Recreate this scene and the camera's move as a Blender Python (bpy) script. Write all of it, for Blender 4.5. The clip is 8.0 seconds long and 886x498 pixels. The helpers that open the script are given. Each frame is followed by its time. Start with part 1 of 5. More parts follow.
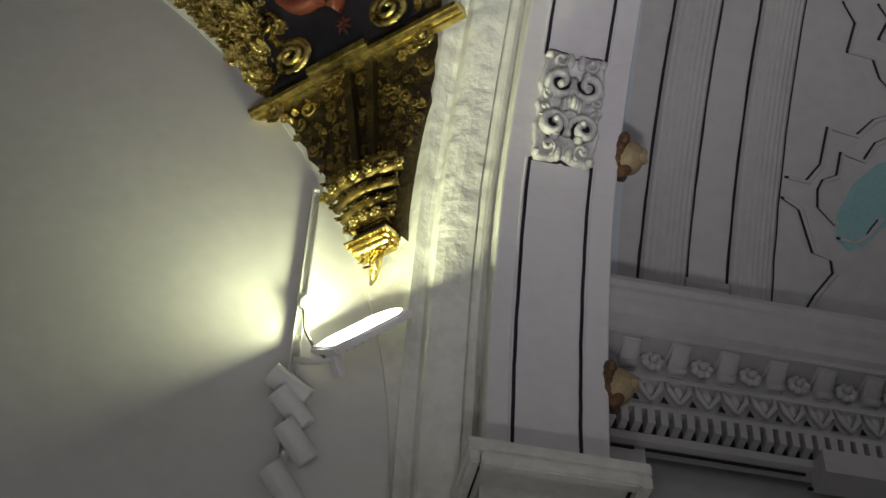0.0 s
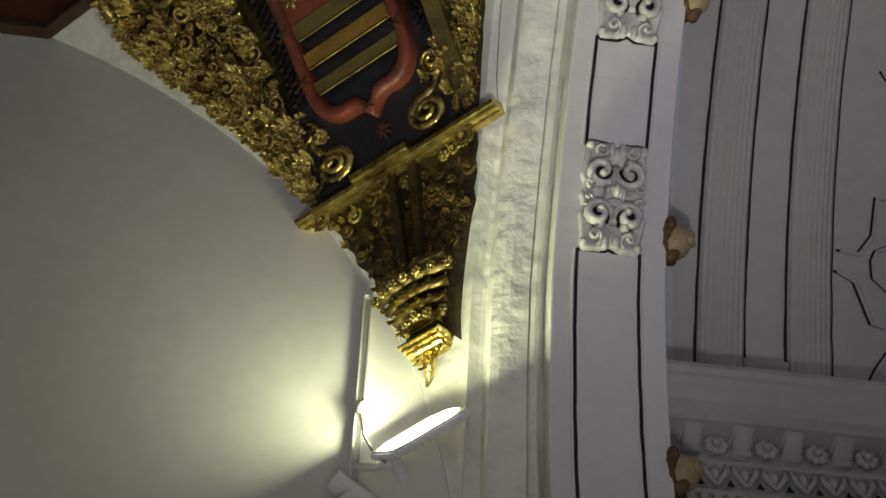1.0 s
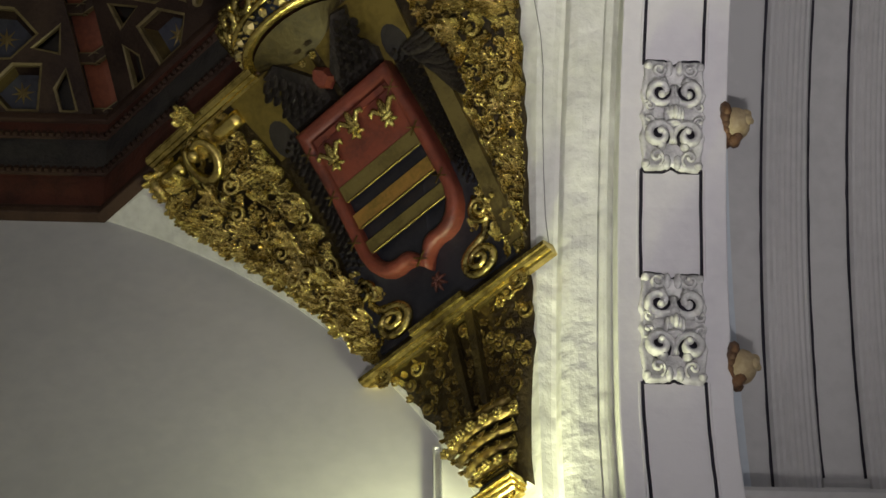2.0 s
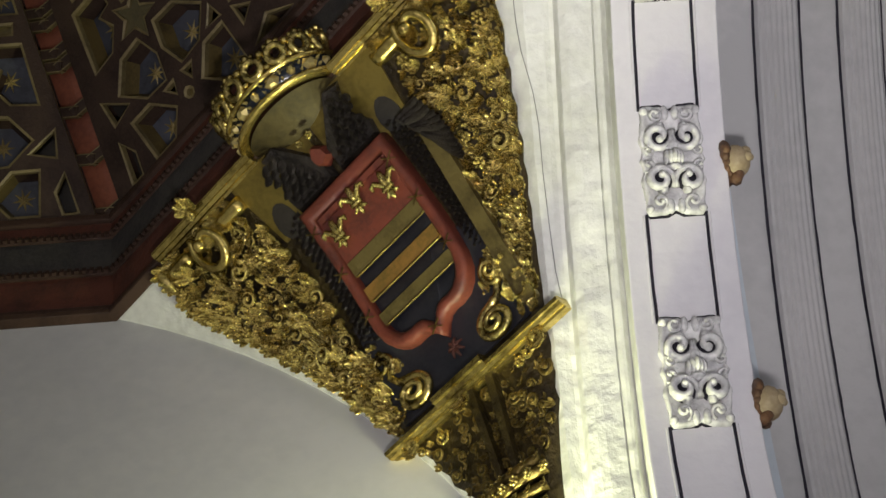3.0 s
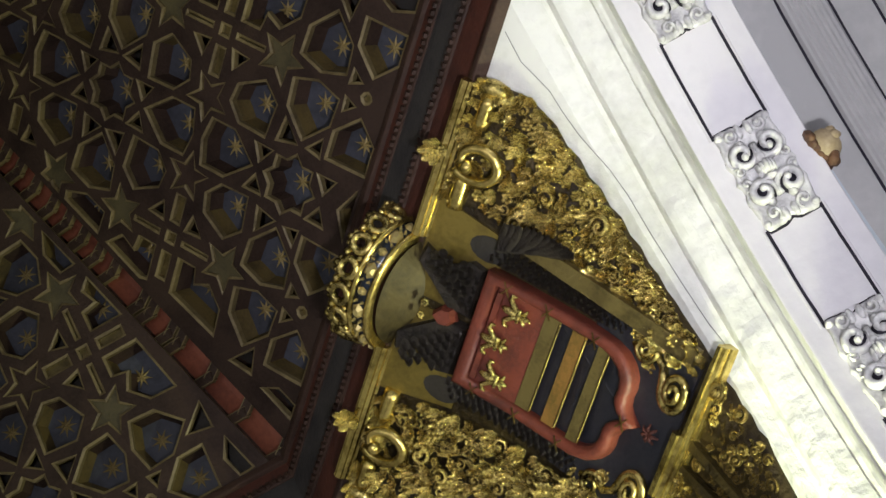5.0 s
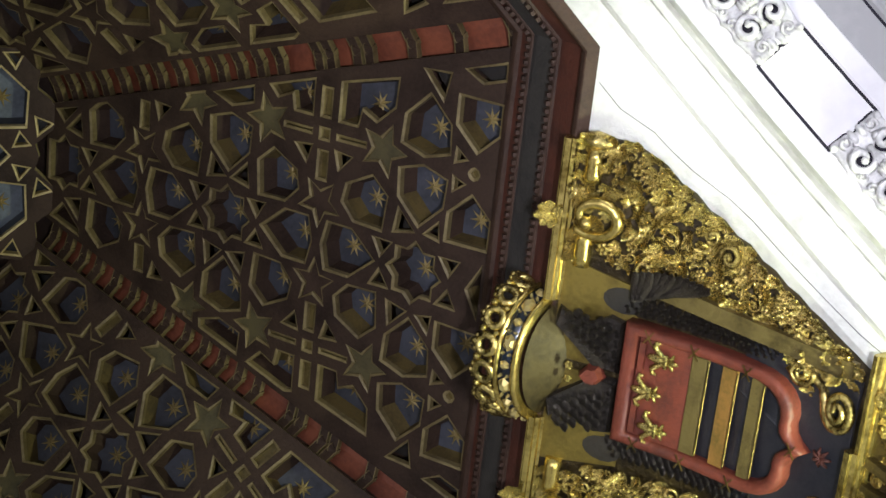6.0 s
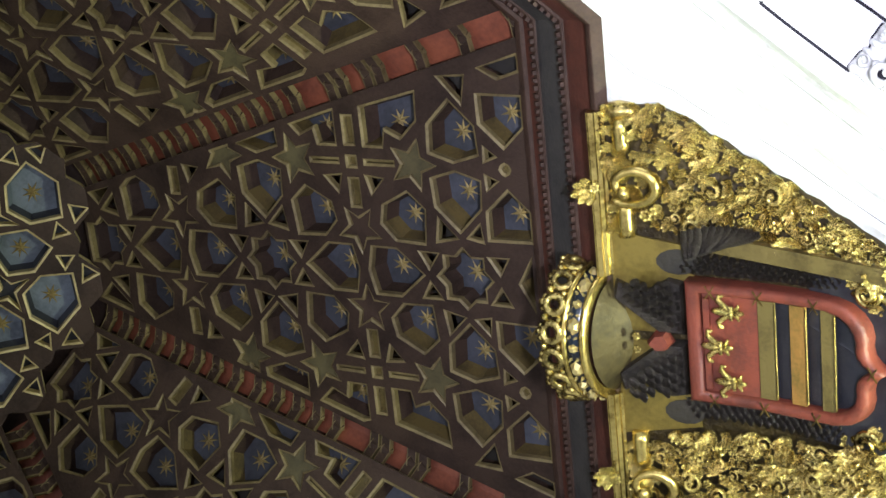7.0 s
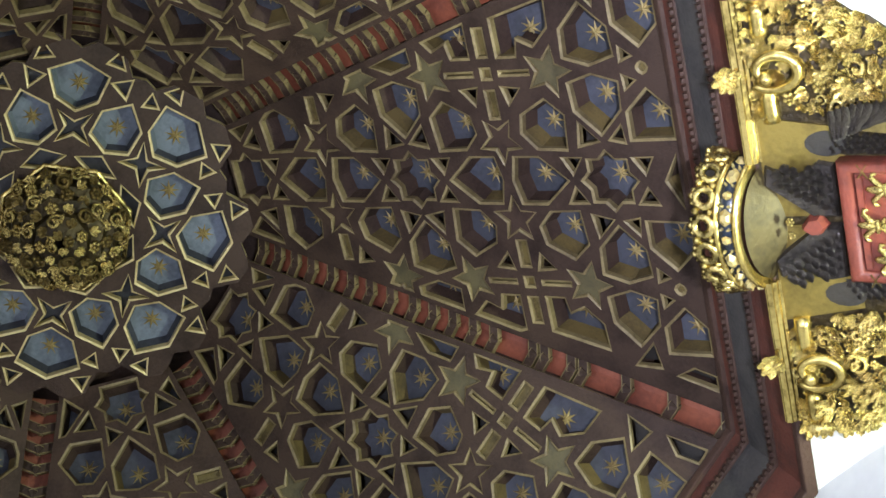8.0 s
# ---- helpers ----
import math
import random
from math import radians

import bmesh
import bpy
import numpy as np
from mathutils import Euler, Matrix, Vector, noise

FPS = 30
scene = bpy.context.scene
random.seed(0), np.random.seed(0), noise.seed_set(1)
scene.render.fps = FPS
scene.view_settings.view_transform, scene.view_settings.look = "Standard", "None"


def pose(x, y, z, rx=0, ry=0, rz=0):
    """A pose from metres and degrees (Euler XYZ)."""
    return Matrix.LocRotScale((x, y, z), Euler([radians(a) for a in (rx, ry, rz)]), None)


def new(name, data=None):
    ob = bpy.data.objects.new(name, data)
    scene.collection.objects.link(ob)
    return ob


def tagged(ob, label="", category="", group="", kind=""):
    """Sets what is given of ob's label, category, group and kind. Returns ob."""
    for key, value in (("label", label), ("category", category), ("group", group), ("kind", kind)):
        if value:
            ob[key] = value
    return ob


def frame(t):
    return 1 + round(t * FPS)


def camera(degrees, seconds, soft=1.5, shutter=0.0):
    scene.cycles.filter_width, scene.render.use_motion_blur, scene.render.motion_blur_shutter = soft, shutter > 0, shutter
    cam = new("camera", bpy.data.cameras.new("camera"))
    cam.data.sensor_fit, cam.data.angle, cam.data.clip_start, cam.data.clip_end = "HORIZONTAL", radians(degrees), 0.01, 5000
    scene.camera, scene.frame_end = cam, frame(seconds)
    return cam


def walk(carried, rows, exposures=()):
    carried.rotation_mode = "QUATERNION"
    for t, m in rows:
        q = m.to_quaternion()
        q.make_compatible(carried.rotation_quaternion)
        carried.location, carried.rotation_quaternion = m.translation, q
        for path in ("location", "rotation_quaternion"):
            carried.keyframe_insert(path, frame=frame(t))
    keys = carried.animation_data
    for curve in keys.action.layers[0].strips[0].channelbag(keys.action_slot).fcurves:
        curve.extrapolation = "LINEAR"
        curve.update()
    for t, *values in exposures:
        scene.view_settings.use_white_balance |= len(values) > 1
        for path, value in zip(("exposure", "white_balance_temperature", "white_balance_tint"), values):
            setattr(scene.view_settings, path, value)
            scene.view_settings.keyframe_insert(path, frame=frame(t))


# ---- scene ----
cam = camera(31.76, 8.0)
ROWS = [
    (0.0, 2.673, -0.728, 1.611, 136.55, -1.76, -11.67),
    (0.5, 2.679, -0.731, 1.611, 137.40, -1.13, -9.25),
    (1.0, 2.694, -0.730, 1.606, 140.12, -0.75, -7.42),
    (1.5, 2.705, -0.729, 1.602, 143.73, 0.17, -5.24),
    (2.0, 2.707, -0.735, 1.589, 145.63, 0.54, -1.95),
    (2.2, 2.705, -0.735, 1.591, 146.48, 0.93, -0.91),
    (3.3, 2.687, -0.724, 1.602, 149.07, 5.07, 5.22),
    (3.5, 2.684, -0.725, 1.609, 149.95, 6.19, 7.36),
    (4.0, 2.710, -0.750, 1.608, 152.68, 6.85, 12.49),
    (4.2, 2.723, -0.754, 1.589, 153.65, 7.20, 14.57),
    (5.3, 2.733, -0.750, 1.611, 157.80, 11.45, 31.47),
    (5.5, 2.735, -0.759, 1.623, 159.52, 11.14, 33.25),
    (6.0, 2.708, -0.745, 1.622, 160.79, 10.42, 38.95),
    (6.5, 2.698, -0.724, 1.589, 162.39, 11.56, 45.23),
    (7.0, 2.689, -0.700, 1.591, 163.74, 12.19, 50.95),
    (7.5, 2.669, -0.715, 1.590, 162.93, 10.79, 55.61),
    (8.0, 2.642, -0.734, 1.578, 161.83, 8.95, 57.42),
]
EXPOSURES = [(0.0, -0.1, 6750, 10), (1.0, -0.25, 6800, 10), (1.5, -0.2, 6850, 10), (2.0, 0.15, 6900, 10), (3.5, 0.85, 6600, 11), (4.2, 0.95, 6500, 11), (5.5, 1.3, 6250, 12), (6.5, 1.9, 6000, 12), (7.0, 2.15, 5850, 12), (8.0, 2.9, 5600, 14)]
SOUTH_FILL_W, NAVE_FILL_W, FLOOD_W, FLOOR_FILL_W = 18, 40, 25, 9.5
walk(cam, [(t, pose(x, y, z, rx, ry, rz)) for t, x, y, z, rx, ry, rz in ROWS], EXPOSURES)

AP, ZC, RA = 3.228, 4.66, 3.215          # half side of the crossing, springing height, arch radius
Z1, ZB, ZT = 7.56, 8.2265, 10.234        # cornice foot, foot of the panels, flat top of the ceiling
R1, RB, RT = 3.4935, 3.3246, 1.0488      # corner radii of the three octagons

# ---------------------------------------------------------------- light
world = bpy.data.worlds.new("world")
scene.world = world
world.use_nodes = True
bg = world.node_tree.nodes["Background"]
bg.inputs[0].default_value = (0.75, 0.8, 1.0, 1)
bg.inputs[1].default_value = 0.3


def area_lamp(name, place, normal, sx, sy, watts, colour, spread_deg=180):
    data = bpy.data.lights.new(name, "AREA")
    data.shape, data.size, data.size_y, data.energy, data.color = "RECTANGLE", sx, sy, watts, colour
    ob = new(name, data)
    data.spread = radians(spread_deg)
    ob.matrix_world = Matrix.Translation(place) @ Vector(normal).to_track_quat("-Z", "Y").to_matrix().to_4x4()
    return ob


FLOOD = Vector((3.058, 3.08, 5.246))        # the floodlight's glowing face
FLOOD_N = Vector((-0.57, -0.74, 0.465)).normalized()

# ---------------------------------------------------------------- materials


def mat(name, base, rough=0.6, metal=0.0, dark=None, scale=6.0, amount=0.5, fine=60.0, bump=0.15, bscale=40.0, spec=0.5, hue=0.0, stretch=(1, 1, 1)):
    m = bpy.data.materials.new(name)
    m.use_nodes = True
    nt = m.node_tree
    bs = nt.nodes["Principled BSDF"]
    tc = nt.nodes.new("ShaderNodeTexCoord")
    mp = nt.nodes.new("ShaderNodeMapping")
    mp.inputs["Scale"].default_value = stretch
    nt.links.new(tc.outputs["Object"], mp.inputs[0])
    n1 = nt.nodes.new("ShaderNodeTexNoise")
    n1.inputs["Scale"].default_value, n1.inputs["Detail"].default_value = scale, 6
    n2 = nt.nodes.new("ShaderNodeTexNoise")
    n2.inputs["Scale"].default_value, n2.inputs["Detail"].default_value = fine, 4
    for n in (n1, n2):
        nt.links.new(mp.outputs[0], n.inputs[0])
    mx = nt.nodes.new("ShaderNodeMath")
    mx.operation = "MULTIPLY_ADD"
    nt.links.new(n2.outputs[0], mx.inputs[0])
    mx.inputs[1].default_value = 0.45
    nt.links.new(n1.outputs[0], mx.inputs[2])
    cr = nt.nodes.new("ShaderNodeValToRGB")
    d = dark or tuple(c * 0.55 for c in base)
    cr.color_ramp.elements[0].position, cr.color_ramp.elements[0].color = 0.72 - amount * 0.45, (*d, 1)
    cr.color_ramp.elements[1].position, cr.color_ramp.elements[1].color = 0.72 + amount * 0.2, (*base, 1)
    nt.links.new(mx.outputs[0], cr.inputs[0])
    col = cr.outputs[0]
    if hue:
        oi = nt.nodes.new("ShaderNodeObjectInfo")
        hs = nt.nodes.new("ShaderNodeHueSaturation")
        mr = nt.nodes.new("ShaderNodeMapRange")
        mr.inputs["To Min"].default_value, mr.inputs["To Max"].default_value = 1 - hue, 1 + hue
        nt.links.new(oi.outputs["Random"], mr.inputs[0])
        nt.links.new(mr.outputs[0], hs.inputs["Value"])
        nt.links.new(col, hs.inputs["Color"])
        col = hs.outputs[0]
    nt.links.new(col, bs.inputs["Base Color"])
    bs.inputs["Roughness"].default_value, bs.inputs["Metallic"].default_value = rough, metal
    bs.inputs["Specular IOR Level"].default_value = spec
    if bump:
        n3 = nt.nodes.new("ShaderNodeTexNoise")
        n3.inputs["Scale"].default_value, n3.inputs["Detail"].default_value = bscale, 5
        nt.links.new(mp.outputs[0], n3.inputs[0])
        b = nt.nodes.new("ShaderNodeBump")
        b.inputs["Strength"].default_value, b.inputs["Distance"].default_value = bump, 0.02
        nt.links.new(n3.outputs[0], b.inputs["Height"])
        nt.links.new(b.outputs[0], bs.inputs["Normal"])
    return m


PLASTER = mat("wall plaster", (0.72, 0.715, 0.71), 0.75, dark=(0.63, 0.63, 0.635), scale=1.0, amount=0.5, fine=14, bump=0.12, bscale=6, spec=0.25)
WHITE = mat("arch whitewash", (0.80, 0.80, 0.77), 0.55, dark=(0.62, 0.62, 0.58), scale=2.5, amount=0.5, fine=25, bump=0.8, bscale=13, spec=0.45)
STUCCO = mat("painted stucco", (0.74, 0.72, 0.76), 0.7, dark=(0.66, 0.64, 0.69), scale=1.5, amount=0.5, fine=20, bump=0.1, bscale=25, spec=0.25)
CARVED = mat("carved stucco", (0.78, 0.77, 0.78), 0.7, dark=(0.42, 0.41, 0.43), scale=9, amount=0.45, fine=40, bump=0.3, bscale=45, spec=0.25)
BLUEGREY = mat("blue grey stucco", (0.55, 0.60, 0.66), 0.75, dark=(0.47, 0.52, 0.58), scale=2, amount=0.5, fine=20, bump=0.12, bscale=20, spec=0.2)
# white stucco darkened in colour to stand in for the nave's weaker light
NAVE = mat("dimmed nave stucco", (0.53, 0.52, 0.53), 0.75, dark=(0.43, 0.425, 0.435), scale=1.3, amount=0.5, fine=18, bump=0.12, bscale=25, spec=0.2)
TEAL = mat("teal painted stucco", (0.30, 0.50, 0.52), 0.75, dark=(0.22, 0.40, 0.42), scale=3, amount=0.5, bump=0.1, spec=0.2)
# black for painted lines, also for shade painted into recesses
INK = mat("black for lines and painted shade", (0.03, 0.027, 0.04), 0.7, dark=(0.012, 0.01, 0.016), bump=0, spec=0.2)
GOLD = mat("aged gold leaf", (0.70, 0.55, 0.19), 0.21, 0.94, dark=(0.045, 0.030, 0.010), scale=12, amount=0.42, fine=55, bump=0.35, bscale=60)
GOLDBAR = mat("burnished gold leaf", (0.72, 0.56, 0.18), 0.24, 0.95, dark=(0.19, 0.13, 0.03), scale=5, amount=0.5, fine=40, bump=0.15, bscale=50)
# darker gilding, also carries the shade below the ledge in its colour
GOLDDARK = mat("darkened gilding", (0.24, 0.17, 0.05), 0.32, 0.8, dark=(0.020, 0.013, 0.006), scale=7, amount=0.55, fine=50, bump=0.4, bscale=60)
DARK = mat("near-black ground", (0.022, 0.017, 0.013), 0.7, dark=(0.012, 0.010, 0.010), scale=6, amount=0.5, bump=0.3, bscale=30)
RED = mat("faded red paint", (0.165, 0.037, 0.022), 0.5, dark=(0.085, 0.022, 0.015), scale=9, amount=0.5, fine=60, bump=0.2, bscale=60)
NAVY = mat("dark blue paint", (0.028, 0.027, 0.033), 0.4, dark=(0.012, 0.014, 0.02), scale=8, amount=0.5, bump=0.15)
STRIPE = mat("olive gilt stripe", (0.165, 0.125, 0.042), 0.45, 0.35, dark=(0.075, 0.055, 0.018), scale=8, amount=0.5, bump=0.2)
ORANGE = mat("orange gilt stripe", (0.36, 0.19, 0.05), 0.4, 0.45, dark=(0.17, 0.12, 0.03), scale=9, amount=0.5, bump=0.2)
FEATHER = mat("blackened silver", (0.046, 0.038, 0.032), 0.33, 0.45, dark=(0.014, 0.012, 0.011), scale=14, amount=0.5, fine=70, bump=0.4, bscale=80)
WOOD = mat("dark pine strapwork", (0.056, 0.034, 0.024), 0.6, dark=(0.026, 0.015, 0.011), scale=5, amount=0.5, fine=50, bump=0.25, bscale=70, hue=0.12, spec=0.25)
EDGE = mat("gilt strap edge", (0.22, 0.17, 0.075), 0.5, 0.1, dark=(0.10, 0.072, 0.03), scale=8, amount=0.5, fine=60, bump=0.2)
FRAMEWOOD = mat("dark frieze wood", (0.065, 0.037, 0.026), 0.55, dark=(0.035, 0.02, 0.015), scale=6, amount=0.5, fine=50, bump=0.3, bscale=50, spec=0.25)
FRIEZERED = mat("dull red frieze", (0.115, 0.036, 0.022), 0.6, dark=(0.06, 0.022, 0.015), scale=7, amount=0.5, fine=50, bump=0.25, bscale=50)
FRIEZEBLUE = mat("dull blue frieze", (0.062, 0.057, 0.052), 0.6, dark=(0.028, 0.026, 0.028), scale=7, amount=0.55, fine=50, bump=0.25, bscale=50)
COFFERBLUE = mat("blue coffer ground", (0.058, 0.061, 0.080), 0.6, dark=(0.026, 0.027, 0.036), scale=5, amount=0.55, fine=40, bump=0.15, hue=0.25)
COFFERPALE = mat("pale blue coffer ground", (0.17, 0.20, 0.25), 0.6, dark=(0.085, 0.10, 0.13), scale=5, amount=0.55, fine=40, bump=0.15, hue=0.15)
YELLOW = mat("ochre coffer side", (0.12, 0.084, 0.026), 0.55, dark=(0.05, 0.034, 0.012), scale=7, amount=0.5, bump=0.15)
STARGOLD = mat("gilt star", (0.30, 0.225, 0.08), 0.6, 0.1, dark=(0.20, 0.14, 0.05), scale=12, amount=0.5, bump=0.1)
OLIVE = mat("olive painted star", (0.10, 0.082, 0.035), 0.6, dark=(0.055, 0.045, 0.02), scale=9, amount=0.5, bump=0.2)
CHANNELRED = mat("worn vermilion", (0.26, 0.075, 0.036), 0.6, dark=(0.15, 0.04, 0.022), scale=5, amount=0.55, fine=40, bump=0.25)
FIELD = mat("tarnished gilt field", (0.27, 0.20, 0.05), 0.38, 0.7, dark=(0.14, 0.10, 0.025), scale=4, amount=0.5, fine=40, bump=0.12)
# dark gilt: the shade inside the crown is put into the colour
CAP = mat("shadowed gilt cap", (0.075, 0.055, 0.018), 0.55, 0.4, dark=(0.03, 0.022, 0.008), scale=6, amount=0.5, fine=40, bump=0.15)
JEWEL = mat("gilt stone", (0.66, 0.53, 0.22), 0.2, 0.7, dark=(0.5, 0.4, 0.2), bump=0)
# gilding darkened so that gaps between the leaves look shaded
GROUND = mat("shade-toned gilding", (0.06, 0.042, 0.014), 0.45, 0.55, dark=(0.018, 0.012, 0.007), scale=9, amount=0.5, fine=50, bump=0.5, bscale=50)
# lighter copy of the strap edge, with the top's stronger light painted in
EDGELIT = mat("gilt edge coloured as lit", (0.66, 0.54, 0.27), 0.45, 0.15, dark=(0.38, 0.29, 0.12), scale=8, amount=0.5, fine=60, bump=0.2)
ALU = mat("aluminium rail", (0.74, 0.74, 0.74), 0.35, 0.35, dark=(0.6, 0.6, 0.61), scale=9, bump=0)
LAMPWHITE = mat("white lamp enamel", (0.80, 0.79, 0.80), 0.4, dark=(0.72, 0.71, 0.72), scale=6, bump=0.03)
BLACK = mat("black lamp opening", (0.03, 0.028, 0.035), 0.5, dark=(0.015, 0.014, 0.018), bump=0)
FLESH = mat("painted plaster face", (0.42, 0.33, 0.20), 0.5, dark=(0.28, 0.20, 0.11), scale=9, amount=0.5, bump=0.15)
HAIR = mat("brown painted hair", (0.17, 0.085, 0.04), 0.55, dark=(0.05, 0.025, 0.015), scale=14, amount=0.5, bump=0.4)
STONE = mat("floor stone", (0.42, 0.40, 0.38), 0.5, dark=(0.30, 0.28, 0.26), scale=3, amount=0.5, bump=0.15)
CABLE = mat("grey cable", (0.30, 0.29, 0.28), 0.5, bump=0)
GEM = mat("painted dark gem", (0.013, 0.016, 0.022), 0.2, dark=(0.02, 0.03, 0.05), bump=0)

GLOW = bpy.data.materials.new("led glow")
GLOW.use_nodes = True
g = GLOW.node_tree.nodes["Principled BSDF"]
g.inputs["Emission Color"].default_value = (0.93, 1.0, 0.86, 1)
g.inputs["Emission Strength"].default_value = 14

# ---------------------------------------------------------------- mesh helpers


def link(name, bm, material, parent=None, label="", smooth=False):
    me = bpy.data.meshes.new(name)
    bm.to_mesh(me)
    bm.free()
    for m in (material if isinstance(material, (list, tuple)) else [material]):
        me.materials.append(m)
    if smooth:
        me.polygons.foreach_set("use_smooth", [True] * len(me.polygons))
    ob = new(name, me)
    if parent:
        ob.parent = parent
    if label:
        tagged(ob, label)
    return ob


def part(name, bm, material, parent, label="", smooth=False):
    return link(name, bm, material, parent, label, smooth)


def thing(name, label, category, group="", kind=""):
    return tagged(new(name), label, category, group, kind)


def structure(name, bm, material, label, smooth=False):
    return tagged(link(name, bm, material, None, "", smooth), label, kind="structure")


def grid(bm, rows, closed=False, mi=0):
    """Faces between rows of points of equal length; closed joins each row's end to its start."""
    vs = [[bm.verts.new(p) for p in r] for r in rows]
    n = len(vs[0])
    for a, b in zip(vs, vs[1:]):
        for i in range(n if closed else n - 1):
            f = bm.faces.new((a[i], a[(i + 1) % n], b[(i + 1) % n], b[i]))
            f.material_index = mi
    return vs


def box(bm, c, s, m=None, mi=0):
    """A box at c with full sizes s, turned by m."""
    m = m or Matrix()
    vs = [bm.verts.new(m @ Vector((c[0] + s[0] * x / 2, c[1] + s[1] * y / 2, c[2] + s[2] * z / 2))) for x in (-1, 1) for y in (-1, 1) for z in (-1, 1)]
    for q in ((0, 1, 3, 2), (4, 6, 7, 5), (0, 4, 5, 1), (2, 3, 7, 6), (0, 2, 6, 4), (1, 5, 7, 3)):
        f = bm.faces.new([vs[i] for i in q])
        f.material_index = mi
    return vs


def prism(bm, poly, low, high, fn, mi=0, side=None, cap_low=False, bevel=0.0):
    """A polygon (u, v) raised from low to high, placed by fn(u, v, o)."""
    n = len(poly)
    a = [bm.verts.new(fn(u, v, low)) for u, v in poly]
    if bevel:
        cu, cv = sum(p[0] for p in poly) / n, sum(p[1] for p in poly) / n
        top = [(u + (cu - u) * bevel, v + (cv - v) * bevel) for u, v in poly]
    else:
        top = poly
    b = [bm.verts.new(fn(u, v, high)) for u, v in top]
    f = bm.faces.new(b)
    f.material_index = mi
    for i in range(n):
        f = bm.faces.new((a[i], a[(i + 1) % n], b[(i + 1) % n], b[i]))
        f.material_index = mi if side is None else side
    if cap_low:
        bm.faces.new(a[::-1]).material_index = mi


def tube(bm, pts, radii, sides=6, caps=True, mi=0):
    """A round bar along pts, with a radius for each."""
    pts = [Vector(p) for p in pts]
    rings, up = [], None
    for i, p in enumerate(pts):
        d = (pts[min(i + 1, len(pts) - 1)] - pts[max(i - 1, 0)]).normalized()
        if up is None or abs(up.dot(d)) > 0.95:
            up = d.orthogonal().normalized()
        x = d.cross(up).normalized()
        up = x.cross(d).normalized()
        rings.append([p + (x * math.cos(k * math.tau / sides) + up * math.sin(k * math.tau / sides)) * radii[i] for k in range(sides)])
    vs = grid(bm, rings, True, mi)
    if caps:
        bm.faces.new(vs[0][::-1]).material_index = mi
        bm.faces.new(vs[-1]).material_index = mi


def ball(bm, c, r, fn=None, seg=8, rings=5, squash=(1, 1, 1), mi=0):
    fn = fn or (lambda x, y, z: Vector((x, y, z)))
    rows = []
    for i in range(rings + 1):
        a = math.pi * i / rings
        a = min(max(a, 0.04), math.pi - 0.04)
        rows.append([fn(c[0] + r * squash[0] * math.sin(a) * math.cos(k * math.tau / seg), c[1] + r * squash[1] * math.sin(a) * math.sin(k * math.tau / seg), c[2] + r * squash[2] * math.cos(a)) for k in range(seg)])
    vs = grid(bm, rows, True, mi)
    bm.faces.new(vs[0][::-1]).material_index = mi
    bm.faces.new(vs[-1]).material_index = mi


# ---------------------------------------------------------------- surfaces that things sit on
E45, T45 = Vector((1, 1, 0)).normalized(), Vector((1, -1, 0)).normalized()


def spread(z):
    z = min(max(z, ZC), ZC + RA - 0.05)
    return math.sqrt(RA * RA - (z - ZC) ** 2)


def half_width(z):
    return (AP - spread(z)) / math.sqrt(2)


def on_pend(u, z, o):
    """A point of the pendentive: u along it, at height z, o in front of it."""
    k = spread(z)
    r, dr = (k + AP) / math.sqrt(2), -(z - ZC) / k / math.sqrt(2)
    n = math.hypot(1, dr)
    return E45 * (r - o / n) + T45 * u + Vector((0, 0, z + o * dr / n))


def view_shear(a):
    """Shift towards the nave, a degrees above the springing, fitted to the camera's view."""
    return 0.0018 * max(0.0, min(a, 180 - a) - 22)


def on_band(x, a, o, r=3.05):
    """A point of the arch's inner band: x along its depth, a degrees up from the springing, o in front."""
    x += view_shear(a)
    a = radians(a)
    return Vector((x, (r - o) * math.cos(a), ZC + (r - o) * math.sin(a)))


def octagon(r, z, k):
    a = radians(22.5 + 45 * k)
    return Vector((r * math.cos(a), r * math.sin(a), z))

# ================================================================ the setting
bm = bmesh.new()
box(bm, (4, 0, -0.1), (20, 9.4, 0.2))
structure("floor", bm, STONE, "grey worn stone church floor")


NICHE = 0.014


def blind_arch(name, turn):
    """A wall under a round arch: arch ring, reveal and the recessed wall behind it."""
    m = pose(0, 0, 0, 0, 0, turn)
    bm = bmesh.new()
    y0, y1 = AP, AP + NICHE
    ang = [math.pi * i / 48 for i in range(49)]
    arc = [(RA * math.cos(a), ZC + RA * math.sin(a)) for a in ang]
    arc = [(RA, 0.0)] + arc + [(-RA, 0.0)]
    grid(bm, [[m @ Vector((x, y, z)) for x, z in arc] for y in (y0, y1)])
    structure(name + "_reveal", bm, WHITE, "whitewashed reveal of a blind round arch", True)
    bm = bmesh.new()
    box(bm, (0, y1 + 0.15, 4.1), (2 * RA + 0.5, 0.3, 8.4), m)
    return structure(name, bm, PLASTER, "grey plastered wall filling a round arch")


blind_arch("wall_north", 0)
blind_arch("wall_west", 90)
# the south wall, out of view, has two tall openings added to admit light
m = pose(0, 0, 0, 0, 0, 180)
bm = bmesh.new()
for x0, x1, z0, z1 in ((-3.5, -2.6, 0, 8.3), (-0.7, 0.7, 0, 8.3), (2.6, 3.5, 0, 8.3), (-2.6, -0.7, 0, 0.4), (0.7, 2.6, 0, 0.4), (-2.6, -0.7, 3.4, 8.3), (0.7, 2.6, 3.4, 8.3)):
    box(bm, ((x0 + x1) / 2, AP + 0.25, (z0 + z1) / 2), (x1 - x0, 0.3, z1 - z0), m)
